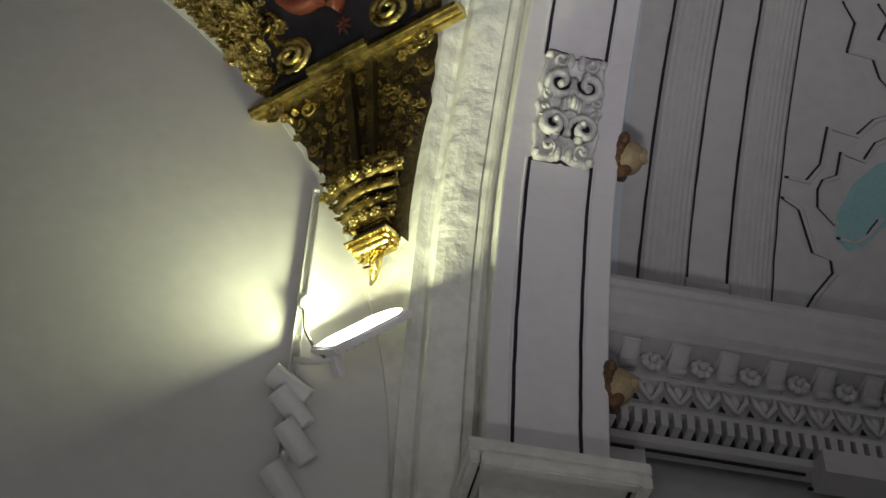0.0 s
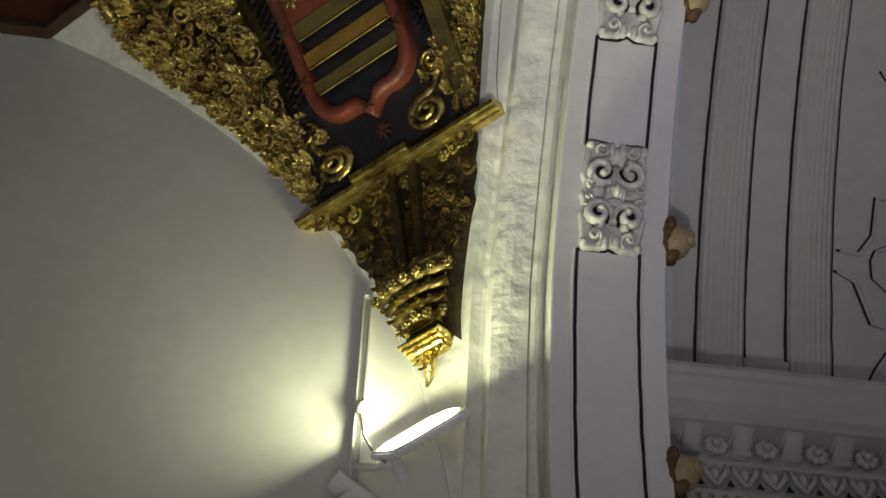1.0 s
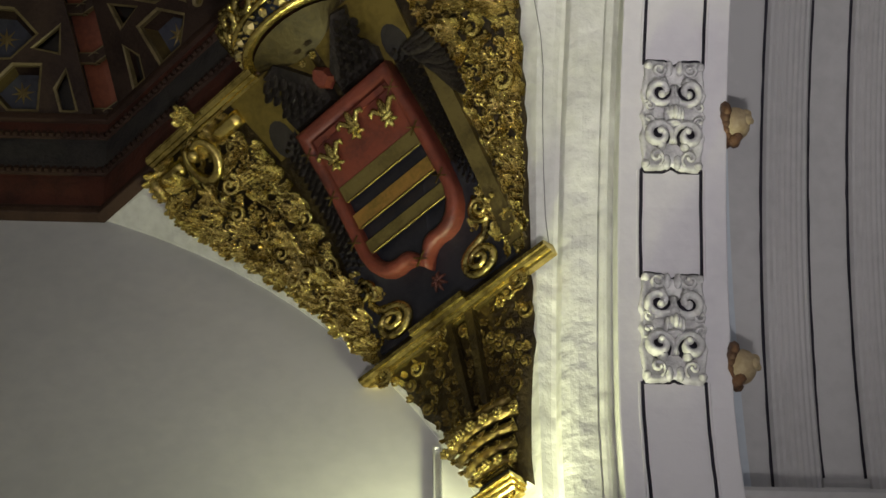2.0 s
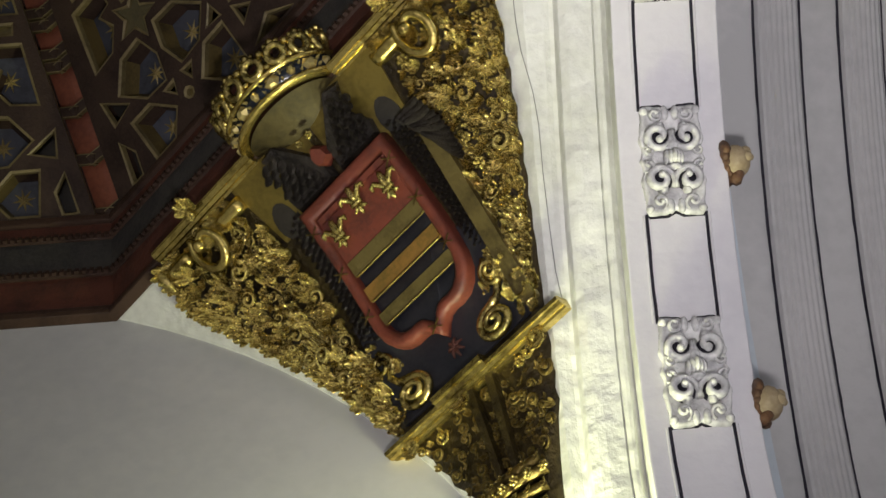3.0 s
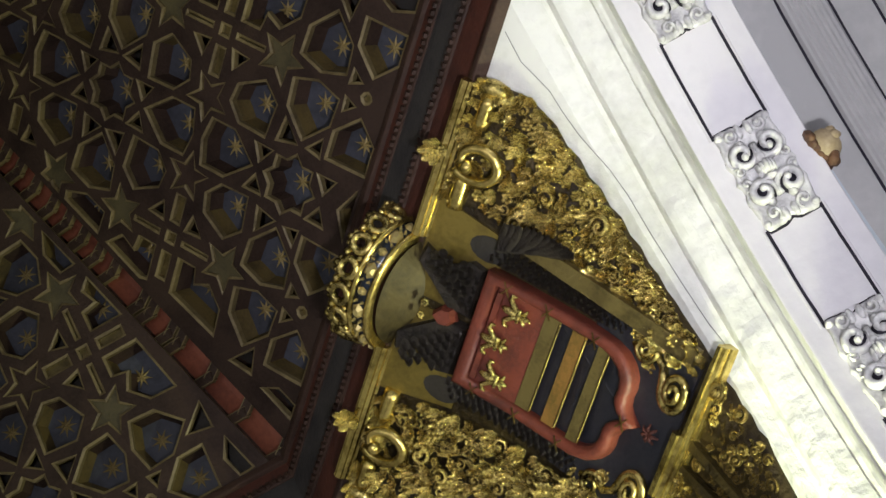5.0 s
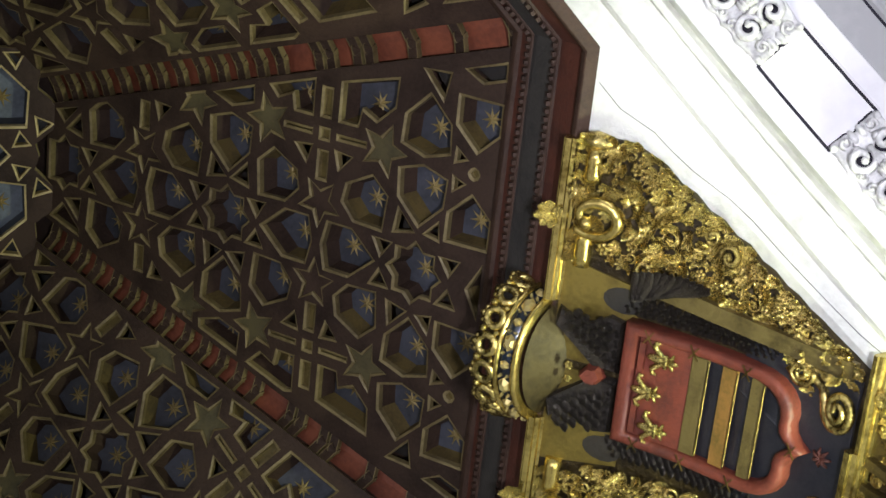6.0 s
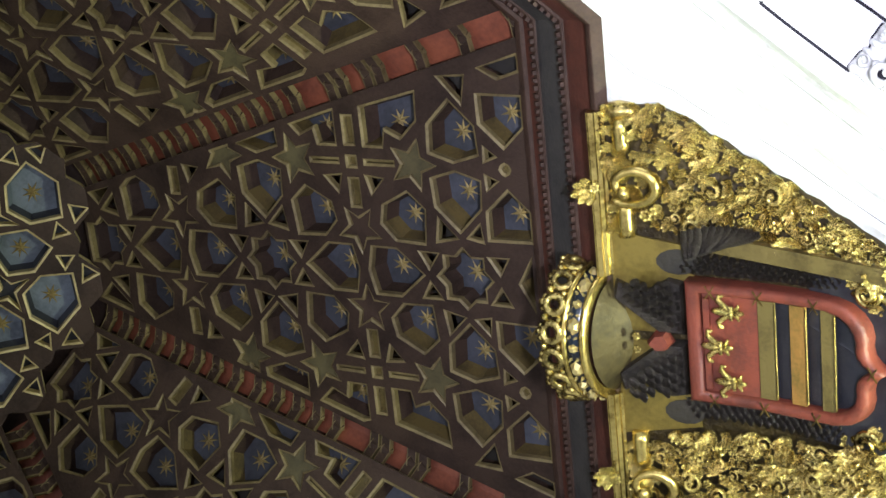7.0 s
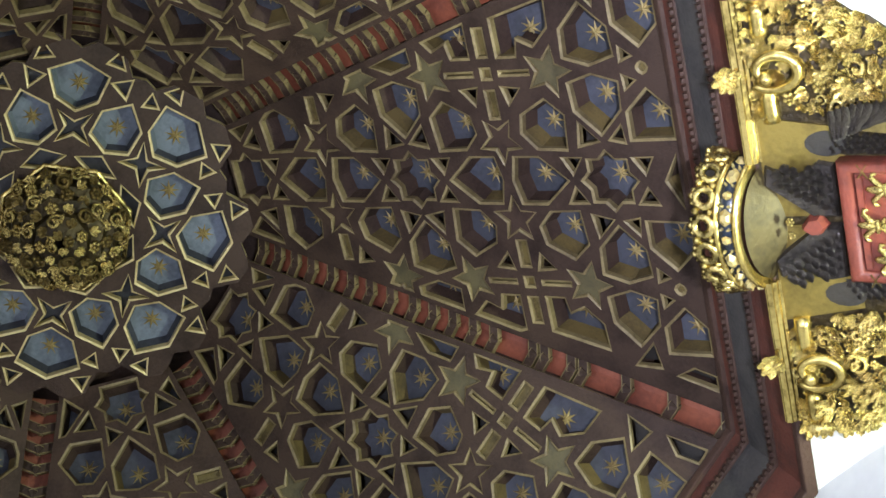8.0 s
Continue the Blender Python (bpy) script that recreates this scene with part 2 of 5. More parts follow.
structure("wall_south", bm, PLASTER, "unseen grey plastered wall with two tall added openings")
# added lamps in those openings fill the crossing with light
area_lamp("added_south_light_1", (1.65, -AP - 0.22, 1.9), (0, 1, 0.12), 1.8, 2.9, SOUTH_FILL_W, (0.94, 0.90, 0.93))
area_lamp("added_south_light_2", (-1.65, -AP - 0.22, 1.9), (0, 1, 0.12), 1.8, 2.9, SOUTH_FILL_W, (0.94, 0.90, 0.93))

# an added floor lamp, out of view, that brightens the arch from below
floor_fill = thing("added_floor_lamp", "added unseen floor lamp that brightens the arch from below", "floodlight")
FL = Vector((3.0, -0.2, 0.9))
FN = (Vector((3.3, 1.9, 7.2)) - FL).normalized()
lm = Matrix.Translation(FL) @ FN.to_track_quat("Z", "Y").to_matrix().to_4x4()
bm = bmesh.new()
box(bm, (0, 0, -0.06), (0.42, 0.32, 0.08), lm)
part("housing", bm, LAMPWHITE, floor_fill)
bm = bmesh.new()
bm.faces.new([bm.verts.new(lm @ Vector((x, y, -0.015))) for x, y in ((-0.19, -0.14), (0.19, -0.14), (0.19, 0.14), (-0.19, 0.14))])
part("glowing_panel", bm, GLOW, floor_fill)
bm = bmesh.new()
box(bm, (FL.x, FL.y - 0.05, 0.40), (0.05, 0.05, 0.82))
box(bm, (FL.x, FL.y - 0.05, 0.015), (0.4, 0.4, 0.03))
part("stand", bm, BLACK, floor_fill)
# narrow beam of the added lamp, kept off the ceiling
area_lamp("added_floor_beam", FL, FN, 0.36, 0.26, FLOOR_FILL_W, (0.96, 0.94, 0.97), 48)

# pendentives in the four corners
for i, nm in enumerate(("north_east", "north_west", "south_west", "south_east")):
    bm = bmesh.new()
    m = pose(0, 0, 0, 0, 0, 90 * i)
    rows = []
    for j in range(29):
        z = ZC + (Z1 + 0.04 - ZC) * j / 28
        w = half_width(z)
        rows.append([m @ on_pend(w * k / 8, z, -0.03 * (1 - (k / 8) ** 2)) for k in range(-8, 9)])
    grid(bm, rows)
    structure("pendentive_" + nm, bm, WHITE, "whitewashed pendentive in the corner of the crossing", True)

# corner piers below the pendentives
for sx, sy, nm in ((1, 1, "north_east"), (-1, 1, "north_west"), (-1, -1, "south_west"), (1, -1, "south_east")):
    bm = bmesh.new()
    box(bm, (sx * (AP + 0.2), sy * (AP + 0.2), ZC / 2), (0.4, 0.4, ZC))
    structure("pier_" + nm, bm, WHITE, "whitewashed corner pier of the crossing")


def swept_arch(bm, profile, a0=0.0, a1=180.0, steps=72, foot=True, mi=0):
    """A profile of (x, radius) carried round the arch and down to the floor on both sides."""
    rows = []
    for x, r in profile:
        angles = [a0 + (a1 - a0) * i / steps for i in range(steps + 1)]
        row = [on_band(x - (view_shear(a) if x < AP else 0.0), a, 0.0, r) for a in angles]
        if foot:
            row = [Vector((x, row[0].y, 0))] + row + [Vector((x, row[-1].y, 0))]
        rows.append(row)
    grid(bm, rows, mi=mi)


# the great arch towards the nave: rolled front moulding, step, then the flat inner band
X0, X1, XE = AP, 3.495, 3.905
bm = bmesh.new()
front = [(AP - 0.002, RA), (3.245, RA + 0.010), (3.268, RA + 0.020), (3.285, RA + 0.020), (3.291, RA - 0.028), (3.299, RA - 0.046), (3.33, RA - 0.060), (3.36, RA - 0.066), (3.39, RA - 0.068),
         (3.427, RA - 0.074), (3.431, RA - 0.060), (3.436, RA - 0.076), (3.45, RA - 0.084), (3.462, RA - 0.084), (3.468, RA - 0.076), (3.488, RA - 0.045), (X1 - 0.004, 3.060), (X1 - 0.002, 3.052)]
swept_arch(bm, front, steps=170)
for v in bm.verts:
    d = Vector((0, v.co.y, v.co.z - ZC)) / RA
    n = noise.noise(v.co * 3.1) * 0.009 + noise.noise(v.co * 11) * 0.007
    v.co += d * n * (1 if AP + 0.01 < v.co.x - view_shear(math.degrees(math.atan2(v.co.z - ZC, abs(v.co.y)))) < X1 - 0.01 else 0)
structure("arch_front", bm, WHITE, "lumpy whitewashed moulding round the crossing arch")
bm = bmesh.new()
swept_arch(bm, [(X1 - 0.002, 3.052), (X1 + 0.004, 3.05), (XE - 0.004, 3.05), (XE, 3.054), (XE, 3.55)])
structure("arch_band", bm, STUCCO, "smooth white stucco inner band of the arch")

# the nave beyond the arch: barrel vault, walls, end wall
RV, XN = 3.40, 13.0
bm = bmesh.new()
grid(bm, [[Vector((x, RV * math.cos(math.pi * i / 64), ZC + RV * math.sin(math.pi * i / 64))) for i in range(65)] for x in (XE, 4.02, 13.0)])
for f in bm.faces:
    f.material_index = 1 if f.calc_center_median().x < 4.02 else 0
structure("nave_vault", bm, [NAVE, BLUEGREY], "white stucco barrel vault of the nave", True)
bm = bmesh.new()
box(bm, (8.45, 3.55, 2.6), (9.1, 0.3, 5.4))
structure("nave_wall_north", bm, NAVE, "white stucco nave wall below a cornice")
# south nave wall, out of view; its openings are added to admit sky light
bm = bmesh.new()
for x0, x1, z0, z1 in ((3.9, 5.5, 0, 5.3), (5.5, 7.3, 0, 1.0), (5.5, 7.3, 4.2, 5.3), (7.3, 9.5, 0, 5.3), (9.5, 11.3, 0, 1.0), (9.5, 11.3, 4.2, 5.3), (11.3, 13, 0, 5.3)):
    box(bm, ((x0 + x1) / 2, -3.55, (z0 + z1) / 2), (x1 - x0, 0.3, z1 - z0))
structure("nave_wall_south", bm, NAVE, "unseen white stucco nave wall with added openings")
# added lamp without a fitting, out of view, brightens the upper vault
area_lamp("added_nave_fill", (6.2, -2.95, 5.98), (-0.2, 0.45, 1), 4.6, 0.2, NAVE_FILL_W, (0.92, 0.93, 1.0))
bm = bmesh.new()
box(bm, (13.15, 0, 4.2), (0.3, 7.6, 8.6))
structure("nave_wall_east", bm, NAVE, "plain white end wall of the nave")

# ================================================================ the wooden ceiling
S22 = math.sin(radians(22.5))
C22 = math.cos(radians(22.5))
SLOPE = math.hypot((RB - RT) * C22, ZT - ZB)
LATTICE = 0.038                    # thickness of the straps
DEEP = 0.085                       # depth of the coffers behind them


def face_fn(k):
    """Place on the k-th sloping panel: p along its foot, q up the slope, o towards the room."""
    m = pose(0, 0, 0, 0, 0, 45 * k)
    tu, e = Vector((0, -1, 0)), Vector((1, 0, 0))
    up = (e * ((RT - RB) * C22) + Vector((0, 0, ZT - ZB))).normalized()
    nrm = up.cross(tu).normalized()
    if nrm.x > 0:
        nrm = -nrm
    foot = e * (RB * C22) + Vector((0, 0, ZB))
    return lambda p, q, o: m @ (foot + tu * p + up * q + nrm * o)


def flat_fn(p, q, o):
    return Vector((p + 0.02, q - 0.02, ZT - o))


def clip(poly, planes):
    """The part of a polygon on the inner side of each (a, b, c): a p + b q <= c."""
    for a, b, c in planes:
        out = []
        for i, (p, q) in enumerate(poly):
            p2, q2 = poly[(i + 1) % len(poly)]
            d1, d2 = a * p + b * q - c, a * p2 + b * q2 - c
            if d1 <= 0:
                out.append((p, q))
            if d1 * d2 < 0:
                t = d1 / (d1 - d2)
                out.append((p + (p2 - p) * t, q + (q2 - q) * t))
        poly = out
        if len(poly) < 3:
            return []
    clean = [poly[i] for i in range(len(poly)) if math.dist(poly[i], poly[i - 1]) > 0.006]
    return clean if len(clean) >= 3 else []


def area_of(poly):
    return 0.5 * sum(poly[i - 1][0] * poly[i][1] - poly[i][0] * poly[i - 1][1] for i in range(len(poly)))


def grown(poly, d):
    """The polygon with its sides moved outwards by d (counterclockwise)."""
    n, out = len(poly), []
    for i in range(n):
        (x0, y0), (x1, y1), (x2, y2) = poly[i - 1], poly[i], poly[(i + 1) % n]
        ax, ay, bx, by = x1 - x0, y1 - y0, x2 - x1, y2 - y1
        la, lb = math.hypot(ax, ay), math.hypot(bx, by)
        nx, ny = ay / la + by / lb, -ax / la - bx / lb
        l2 = nx * nx + ny * ny
        if l2 < 0.05:
            nx, ny, l2 = ay / la, -ax / la, 1.0
            out.append((x1 + nx * d, y1 + ny * d))
        else:
            k = min(2 / l2, 1.7)
            out.append((x1 + nx * k * d, y1 + ny * k * d))
    return out


def ngon_star(cx, cy, n, r1, r2, turn=0.0):
    return [(cx + (r1 if i % 2 == 0 else r2) * math.cos(turn + math.pi * i / n), cy + (r1 if i % 2 == 0 else r2) * math.sin(turn + math.pi * i / n)) for i in range(2 * n)]


PU, QV, Q0, P0 = 0.555, 0.585, 0.415, 0.02     # half repeats of the strapwork, its first star's height, its axis
HEX_AXIS = [(0.0, 0.258), (0.107, 0.385), (0.107, 0.512), (0.0, 0.537), (-0.107, 0.512), (-0.107, 0.385)]
HEX_STAR = [(0.330, 0.416), (0.398, 0.285), (0.328, 0.205), (0.176, 0.220), (0.182, 0.365), (0.252, 0.432)]
HEX_SIDE = [(0.480, 0.118), (0.516, 0.0), (0.480, -0.118), (0.362, -0.110), (0.256, 0.0), (0.362, 0.110)]
CORNER_L = [(0.815, 0.487), (0.890, 0.200), (0.778, 0.206), (0.700, 0.290), (0.745, 0.388), (0.652, 0.408), (0.652, 0.487)]
PENT_FOOT = [(0.345, -0.152), (0.460, -0.278), (0.350, -0.396), (0.205, -0.392), (0.200, -0.150)]


def five_star(c, v, r, turn):
    return ngon_star(c, v, 5, r, r * 0.42, radians(turn))


def panel_openings():
    """All openings of one panel: (kind, centre, outline), mirrored from one quarter of the repeat."""
    found = []

    def put(kind, pts, j, sq, both=True):
        for sp in ((-1, 1) if both else (1,)):
            poly = [(P0 + sp * u, Q0 + 2 * QV * j + sq * v) for u, v in pts]
            c = (sum(p for p, _ in poly) / len(poly), sum(q for _, q in poly) / len(poly))
            if not any(abs(c[0] - d[0]) + abs(c[1] - d[1]) < 0.02 for _, d, _ in found):
                found.append((kind, c, poly if area_of(poly) > 0 else poly[::-1]))

    def over(pts):
        return [(2 * PU - u, v) for u, v in pts]
    for j in range(3):
        put("eight", ngon_star(0, 0, 8, 0.146, 0.112), j, 1, False)
        put("hex", HEX_SIDE, j, 1)
        put("hex", over(HEX_SIDE), j, 1)
        for sq in (-1, 1):
            put("gap", [(0.108, 0.228), (0.108, 0.158), (0.06, 0.197)], j, sq)
            put("gap", [(0.279, 0.111), (0.208, 0.041), (0.194, 0.12)], j, sq)
            if j or sq > 0:
                put("hex", HEX_AXIS, j, sq, False)
                put("hex", HEX_STAR, j, sq)
                put("hex", CORNER_L, j, sq)
                put("brown", five_star(0.21, QV, 0.125, 180), j, sq)
                put("olive", five_star(PU, 0.235, 0.130, -90), j, sq)
                put("slot", [(PU - 0.019, 0.33), (PU + 0.019, 0.33), (PU + 0.019, 0.515), (PU - 0.019, 0.515)], j, sq)
                put("slot", [(PU - 0.018, QV - 0.018), (PU + 0.018, QV - 0.018), (PU + 0.018, QV + 0.018), (PU - 0.018, QV + 0.018)], j, sq)
                for side in ([(0.335, QV - 0.019), (0.460, QV - 0.019), (0.460, QV + 0.019), (0.335, QV + 0.019)],):
                    put("slot", side, j, sq)
                    put("slot", over(side), j, sq)
                put("gap", [(0.468, 0.490), (0.468, 0.432), (0.424, 0.478)], j, sq)
    # the foot of the panel: pentagons round a crossed knot, and a saltire on the axis
    for turn in (lambda p: p, over):
        put("hex", turn(PENT_FOOT), 0, 1)
        put("gap", turn([(0.527, -0.162), (0.497, -0.236), (0.445, -0.167)]), 0, 1)
        put("gap", turn([(0.482, -0.319), (0.407, -0.391), (0.498, -0.376)]), 0, 1)
    put("gap", [(PU, -0.085), (PU + 0.024, -0.165), (PU - 0.024, -0.165)], 0, 1)
    put("slot", ngon_star(PU, -0.275, 4, 0.016, 0.015), 0, 1)
    put("gap", [(0.977, 0.028), (0.882, -0.063), (0.975, -0.077)], 0, 1)
    put("gap", [(1.027, -0.192), (0.998, -0.274), (1.03, -0.374), (1.07, -0.367)], 0, 1)
    put("hex", [(0.125, -0.372), (-0.125, -0.372), (0.0, -0.318)], 0, 1, False)
    put("gap", [(0.100, -0.195), (-0.100, -0.195), (0.0, -0.245)], 0, 1, False)
    put("hex", [(0.128, -0.205), (0.128, -0.355), (0.050, -0.282)], 0, 1)
    return found


def plate(bm, outer, holes, fn, top, thick, rim=0.011):
    """A board with openings: its top, the rims and cheeks of the openings."""
    edges = []

    def loop(poly, o):
        vs = [bm.verts.new(fn(p, q, o)) for p, q in poly]
        return vs, [bm.edges.new((vs[i - 1], vs[i])) for i in range(len(vs))]
    ov, oe = loop(outer, top)
    edges += oe
    rings = []
    for hole in holes:
        big = grown(hole, rim)
        bv, be = loop(big, top)
        edges += be
        rings.append((hole, bv))
    bmesh.ops.triangle_fill(bm, edges=edges, use_beauty=True)
    for f in bm.faces:
        f.material_index = 0
    for hole, bv in rings:
        hv = [bm.verts.new(fn(p, q, top - 0.006)) for p, q in hole]
        lv = [bm.verts.new(fn(p, q, top - thick)) for p, q in hole]
        n = len(hole)
        for i in range(n):
            for a, b in ((bv, hv), (hv, lv)):
                f = bm.faces.new((a[i - 1], a[i], b[i], b[i - 1]))
                f.material_index = 1
    low = [bm.verts.new(fn(p, q, top - thick)) for p, q in outer]
    for i in range(len(outer)):
        f = bm.faces.new((ov[i - 1], ov[i], low[i], low[i - 1]))
        f.material_index = 1


def bowl(bm, poly, fn, o0, o1):
    """A coffer's floor and its sloping cheeks, most of them coloured dark as if shaded."""
    n = len(poly)
    cu, cv = sum(p[0] for p in poly) / n, sum(p[1] for p in poly) / n
    a = [bm.verts.new(fn(p, q, o0)) for p, q in grown(poly, 0.012)]
    b = [bm.verts.new(fn(cu + (p - cu) * 0.86, cv + (q - cv) * 0.86, o1)) for p, q in poly]
    bm.faces.new(b).material_index = 0
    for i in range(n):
        # ochre on two cheeks; shade is painted on the rest with material 2
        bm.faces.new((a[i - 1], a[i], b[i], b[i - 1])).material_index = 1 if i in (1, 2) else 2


def star_mesh(r, n=8):
    bm = bmesh.new()
    c = bm.verts.new((0, 0, 0.012))
    vs = [bm.verts.new((x, y, 0.0)) for x, y in ngon_star(0, 0, n, r, r * 0.34)]
    for i in range(len(vs)):
        bm.faces.new((c, vs[i - 1], vs[i]))
    me = bpy.data.meshes.new("star")
    bm.to_mesh(me)
    bm.free()
    me.materials.append(STARGOLD)
    return me


STAR = star_mesh(0.062)


def put_star(parent, fn, p, q, o, turn):
    x = (fn(p + 0.01, q, o) - fn(p, q, o)).normalized()
    z = (fn(p, q, o + 0.01) - fn(p, q, o)).normalized()
    y = z.cross(x)
    ob = new("star", STAR)
    ob.parent = parent
    r = Matrix((x, y, z)).transposed().to_4x4()
    ob.matrix_basis = Matrix.Translation(fn(p, q, o)) @ r @ pose(0, 0, 0, 0, 0, turn)


ceiling = tagged(new("wooden_ceiling"), "dark octagonal coffered wooden ceiling with gilt star strapwork", "ceiling", kind="structure")


def poly_gap(a, b):
    """The least distance between two outlines; negative where one reaches into the other."""
    best = 9.0
    for p1, p2 in ((a, b), (b, a)):
        for x, y in p1:
            inside = False
            for i in range(len(p2)):
                (x0, y0), (x1, y1) = p2[i - 1], p2[i]
                dx, dy = x1 - x0, y1 - y0
                t = min(1, max(0, ((x - x0) * dx + (y - y0) * dy) / (dx * dx + dy * dy + 1e-12)))
                best = min(best, math.hypot(x - x0 - t * dx, y - y0 - t * dy))
                if (y0 > y) != (y1 > y) and x < (x1 - x0) * (y - y0) / (y1 - y0) + x0:
                    inside = not inside
            if inside:
                return -1.0
    return best


def spaced(openings, least):
    """Widen each (kind, centre, outline, by) as far as a strap of the least width stays beside it."""
    done = []
    for kind, c, poly, by in openings:
        while by > -0.03:
            trial = grown(poly, by)
            if area_of(trial) > 0.0004 and all(poly_gap(trial, p) >= least for _, d, p in done if math.dist(c, d) < 0.42):
                done.append((kind, c, trial))
                break
            by -= 0.003
    return done


HALF = RB * S22
slope_in = (RB - RT) * S22 / SLOPE
WIDEN = {"eight": 0.0, "hex": 0.011, "olive": -0.002, "brown": -0.002, "slot": 0.004, "gap": 0.012}
OPENINGS = spaced(sorted(((kind, c, poly, WIDEN[kind]) for kind, c, poly in panel_openings()), key=lambda t: list(WIDEN).index(t[0])), 0.042)
GAP = 0.072                        # half width of the red channel along the hips
nrm_len = math.hypot(1, slope_in)
LIMITS = [(1 / nrm_len, slope_in / nrm_len, (HALF / nrm_len) - GAP - 0.045), (-1 / nrm_len, slope_in / nrm_len, (HALF / nrm_len) - GAP - 0.045), (0, -1, -0.035), (0, 1, SLOPE - 0.05)]
rng = random.Random(4)
for k in range(8):
    fn = face_fn(k)
    holes, coffers = [], []
    for kind, c, poly in OPENINGS:
        inside = all(a * c[0] + b * c[1] <= lim - 0.03 for a, b, lim in LIMITS)
        if kind in ("olive", "brown") and not all(a * c[0] + b * c[1] <= lim - 0.02 for a, b, lim in LIMITS):
            continue
        if not inside and kind in ("slot", "gap"):
            continue
        cut = clip(poly, LIMITS)
        if not cut or abs(area_of(cut)) < 0.0005:
            continue
        holes.append(cut)
        coffers.append((kind, c, cut))
    w0, w1 = HALF - GAP * nrm_len, RT * S22 - GAP * nrm_len
    bm = bmesh.new()
    plate(bm, [(-w0, 0.0), (w0, 0.0), (w1, SLOPE - 0.02), (-w1, SLOPE - 0.02)], holes, fn, 0.0, LATTICE, 0.013)
    panel = part("strapwork_panel", bm, [WOOD, EDGE], ceiling, "brown wooden strapwork with pale gilt edges")
    for kind, c, cut in coffers:
        bm = bmesh.new()
        if kind in ("hex", "eight"):
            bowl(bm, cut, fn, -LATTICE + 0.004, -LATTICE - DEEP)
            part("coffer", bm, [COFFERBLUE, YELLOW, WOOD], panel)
            if abs(area_of(cut)) > 0.018:
                put_star(panel, fn, sum(p for p, _ in cut) / len(cut), sum(q for _, q in cut) / len(cut), -LATTICE - DEEP + 0.004, rng.uniform(0, 45))
        else:
            low = {"olive": -0.018, "brown": -0.02, "slot": -0.03, "gap": -LATTICE - 0.04}[kind]
            bm.faces.new([bm.verts.new(fn(p, q, low)) for p, q in grown(cut, 0.004)])
            part("inlay", bm, {"olive": YELLOW, "brown": WOOD, "slot": STRIPE, "gap": DARK}[kind] if kind != "olive" else OLIVE, panel)

# red channels along the hips, crossed by paired bars
for k in range(8):
    a, b = octagon(RB, ZB, k), octagon(RT, ZT, k)
    d = (b - a).normalized()
    out = Vector((a.x, a.y, 0)).normalized()
    side = d.cross(out).normalized()
    nin = side.cross(d).normalized()
    if nin.dot(out) > 0:
        nin = -nin
    ln = (b - a).length
    bm = bmesh.new()
    rows = []
    for s in (0.0, ln):
        c = a + d * s - nin * 0.085
        rows.append([c - side * 0.10 - nin * 0.01, c + nin * 0.0, c + side * 0.10 - nin * 0.01])
    grid(bm, rows)
    channel = part("red_channel", bm, CHANNELRED, ceiling, "worn red channel along the hip")
    fr = Matrix((side, d, nin)).transposed().to_4x4()
    fr.translation = a
    s, i = 0.04, 0
    gaps = (0.29, 0.26, 0.25, 0.07, 0.16, 0.07, 0.24, 0.13, 0.13, 0.13, 0.13, 0.15, 0.14, 0.13, 0.14, 0.14, 0.12, 0.12, 0.12)
    while s < ln - 0.03:
        for sg in (-1, 1):
            bm = bmesh.new()
            m = fr @ Matrix.Translation((sg * 0.045, s, -0.026)) @ pose(0, 0, 0, 0, sg * 14, sg * 22)
            box(bm, (0, 0, 0), (0.14, 0.046, 0.034), m, 0)
            box(bm, (0, -0.025, 0.0), (0.14, 0.005, 0.035), m, 1)
            box(bm, (0, 0.025, 0.0), (0.14, 0.005, 0.035), m, 1)
            part("cross_bar", bm, [WOOD, EDGE], channel)
        s += gaps[i % len(gaps)]
        i += 1

# the flat top: an octagonal board with stars round the boss
rose = []


def turned(poly, a):
    c, s = math.cos(a), math.sin(a)
    return [(p * c - q * s, p * s + q * c) for p, q in poly]


for k in range(8):
    corner, mid = radians(22.5 + 45 * k), radians(45 * k)
    big = [(0.655, 0.0), (0.715, -0.112), (0.860, -0.160), (0.935, 0.0), (0.860, 0.160), (0.715, 0.112)]
    small = [(0.488, 0.0), (0.535, -0.103), (0.665, -0.105), (0.764, 0.0), (0.665, 0.105), (0.535, 0.103)]
    cross = [(0.645, -0.095), (0.585, 0.0), (0.645, 0.095), (0.560, 0.040), (0.465, 0.092), (0.520, 0.0), (0.465, -0.092), (0.560, -0.040)]
    diamond = [(0.432, 0.0), (0.372, 0.112), (0.335, 0.0), (0.372, -0.112)]
    tri_in = [(0.815, 0.060), (0.885, 0.070), (0.840, 0.125)]
    tri_out = [(0.945, 0.170), (0.985, 0.205), (0.930, 0.225)]
    for kind, poly, a in (("pale", big, corner), ("pale", small, mid), ("gap", cross, corner), ("gap", diamond, mid),
                          ("gap", tri_in, mid), ("gap", [(p, -q) for p, q in tri_in], mid), ("gap", tri_out, corner), ("gap", [(p, -q) for p, q in tri_out], corner)):
        poly = turned(poly, a)
        if area_of(poly) < 0:
            poly = poly[::-1]
        rose.append((kind, (sum(p for p, _ in poly) / len(poly), sum(q for _, q in poly) / len(poly)), poly, 0.011))
rose = spaced(rose, 0.036)
jag = []
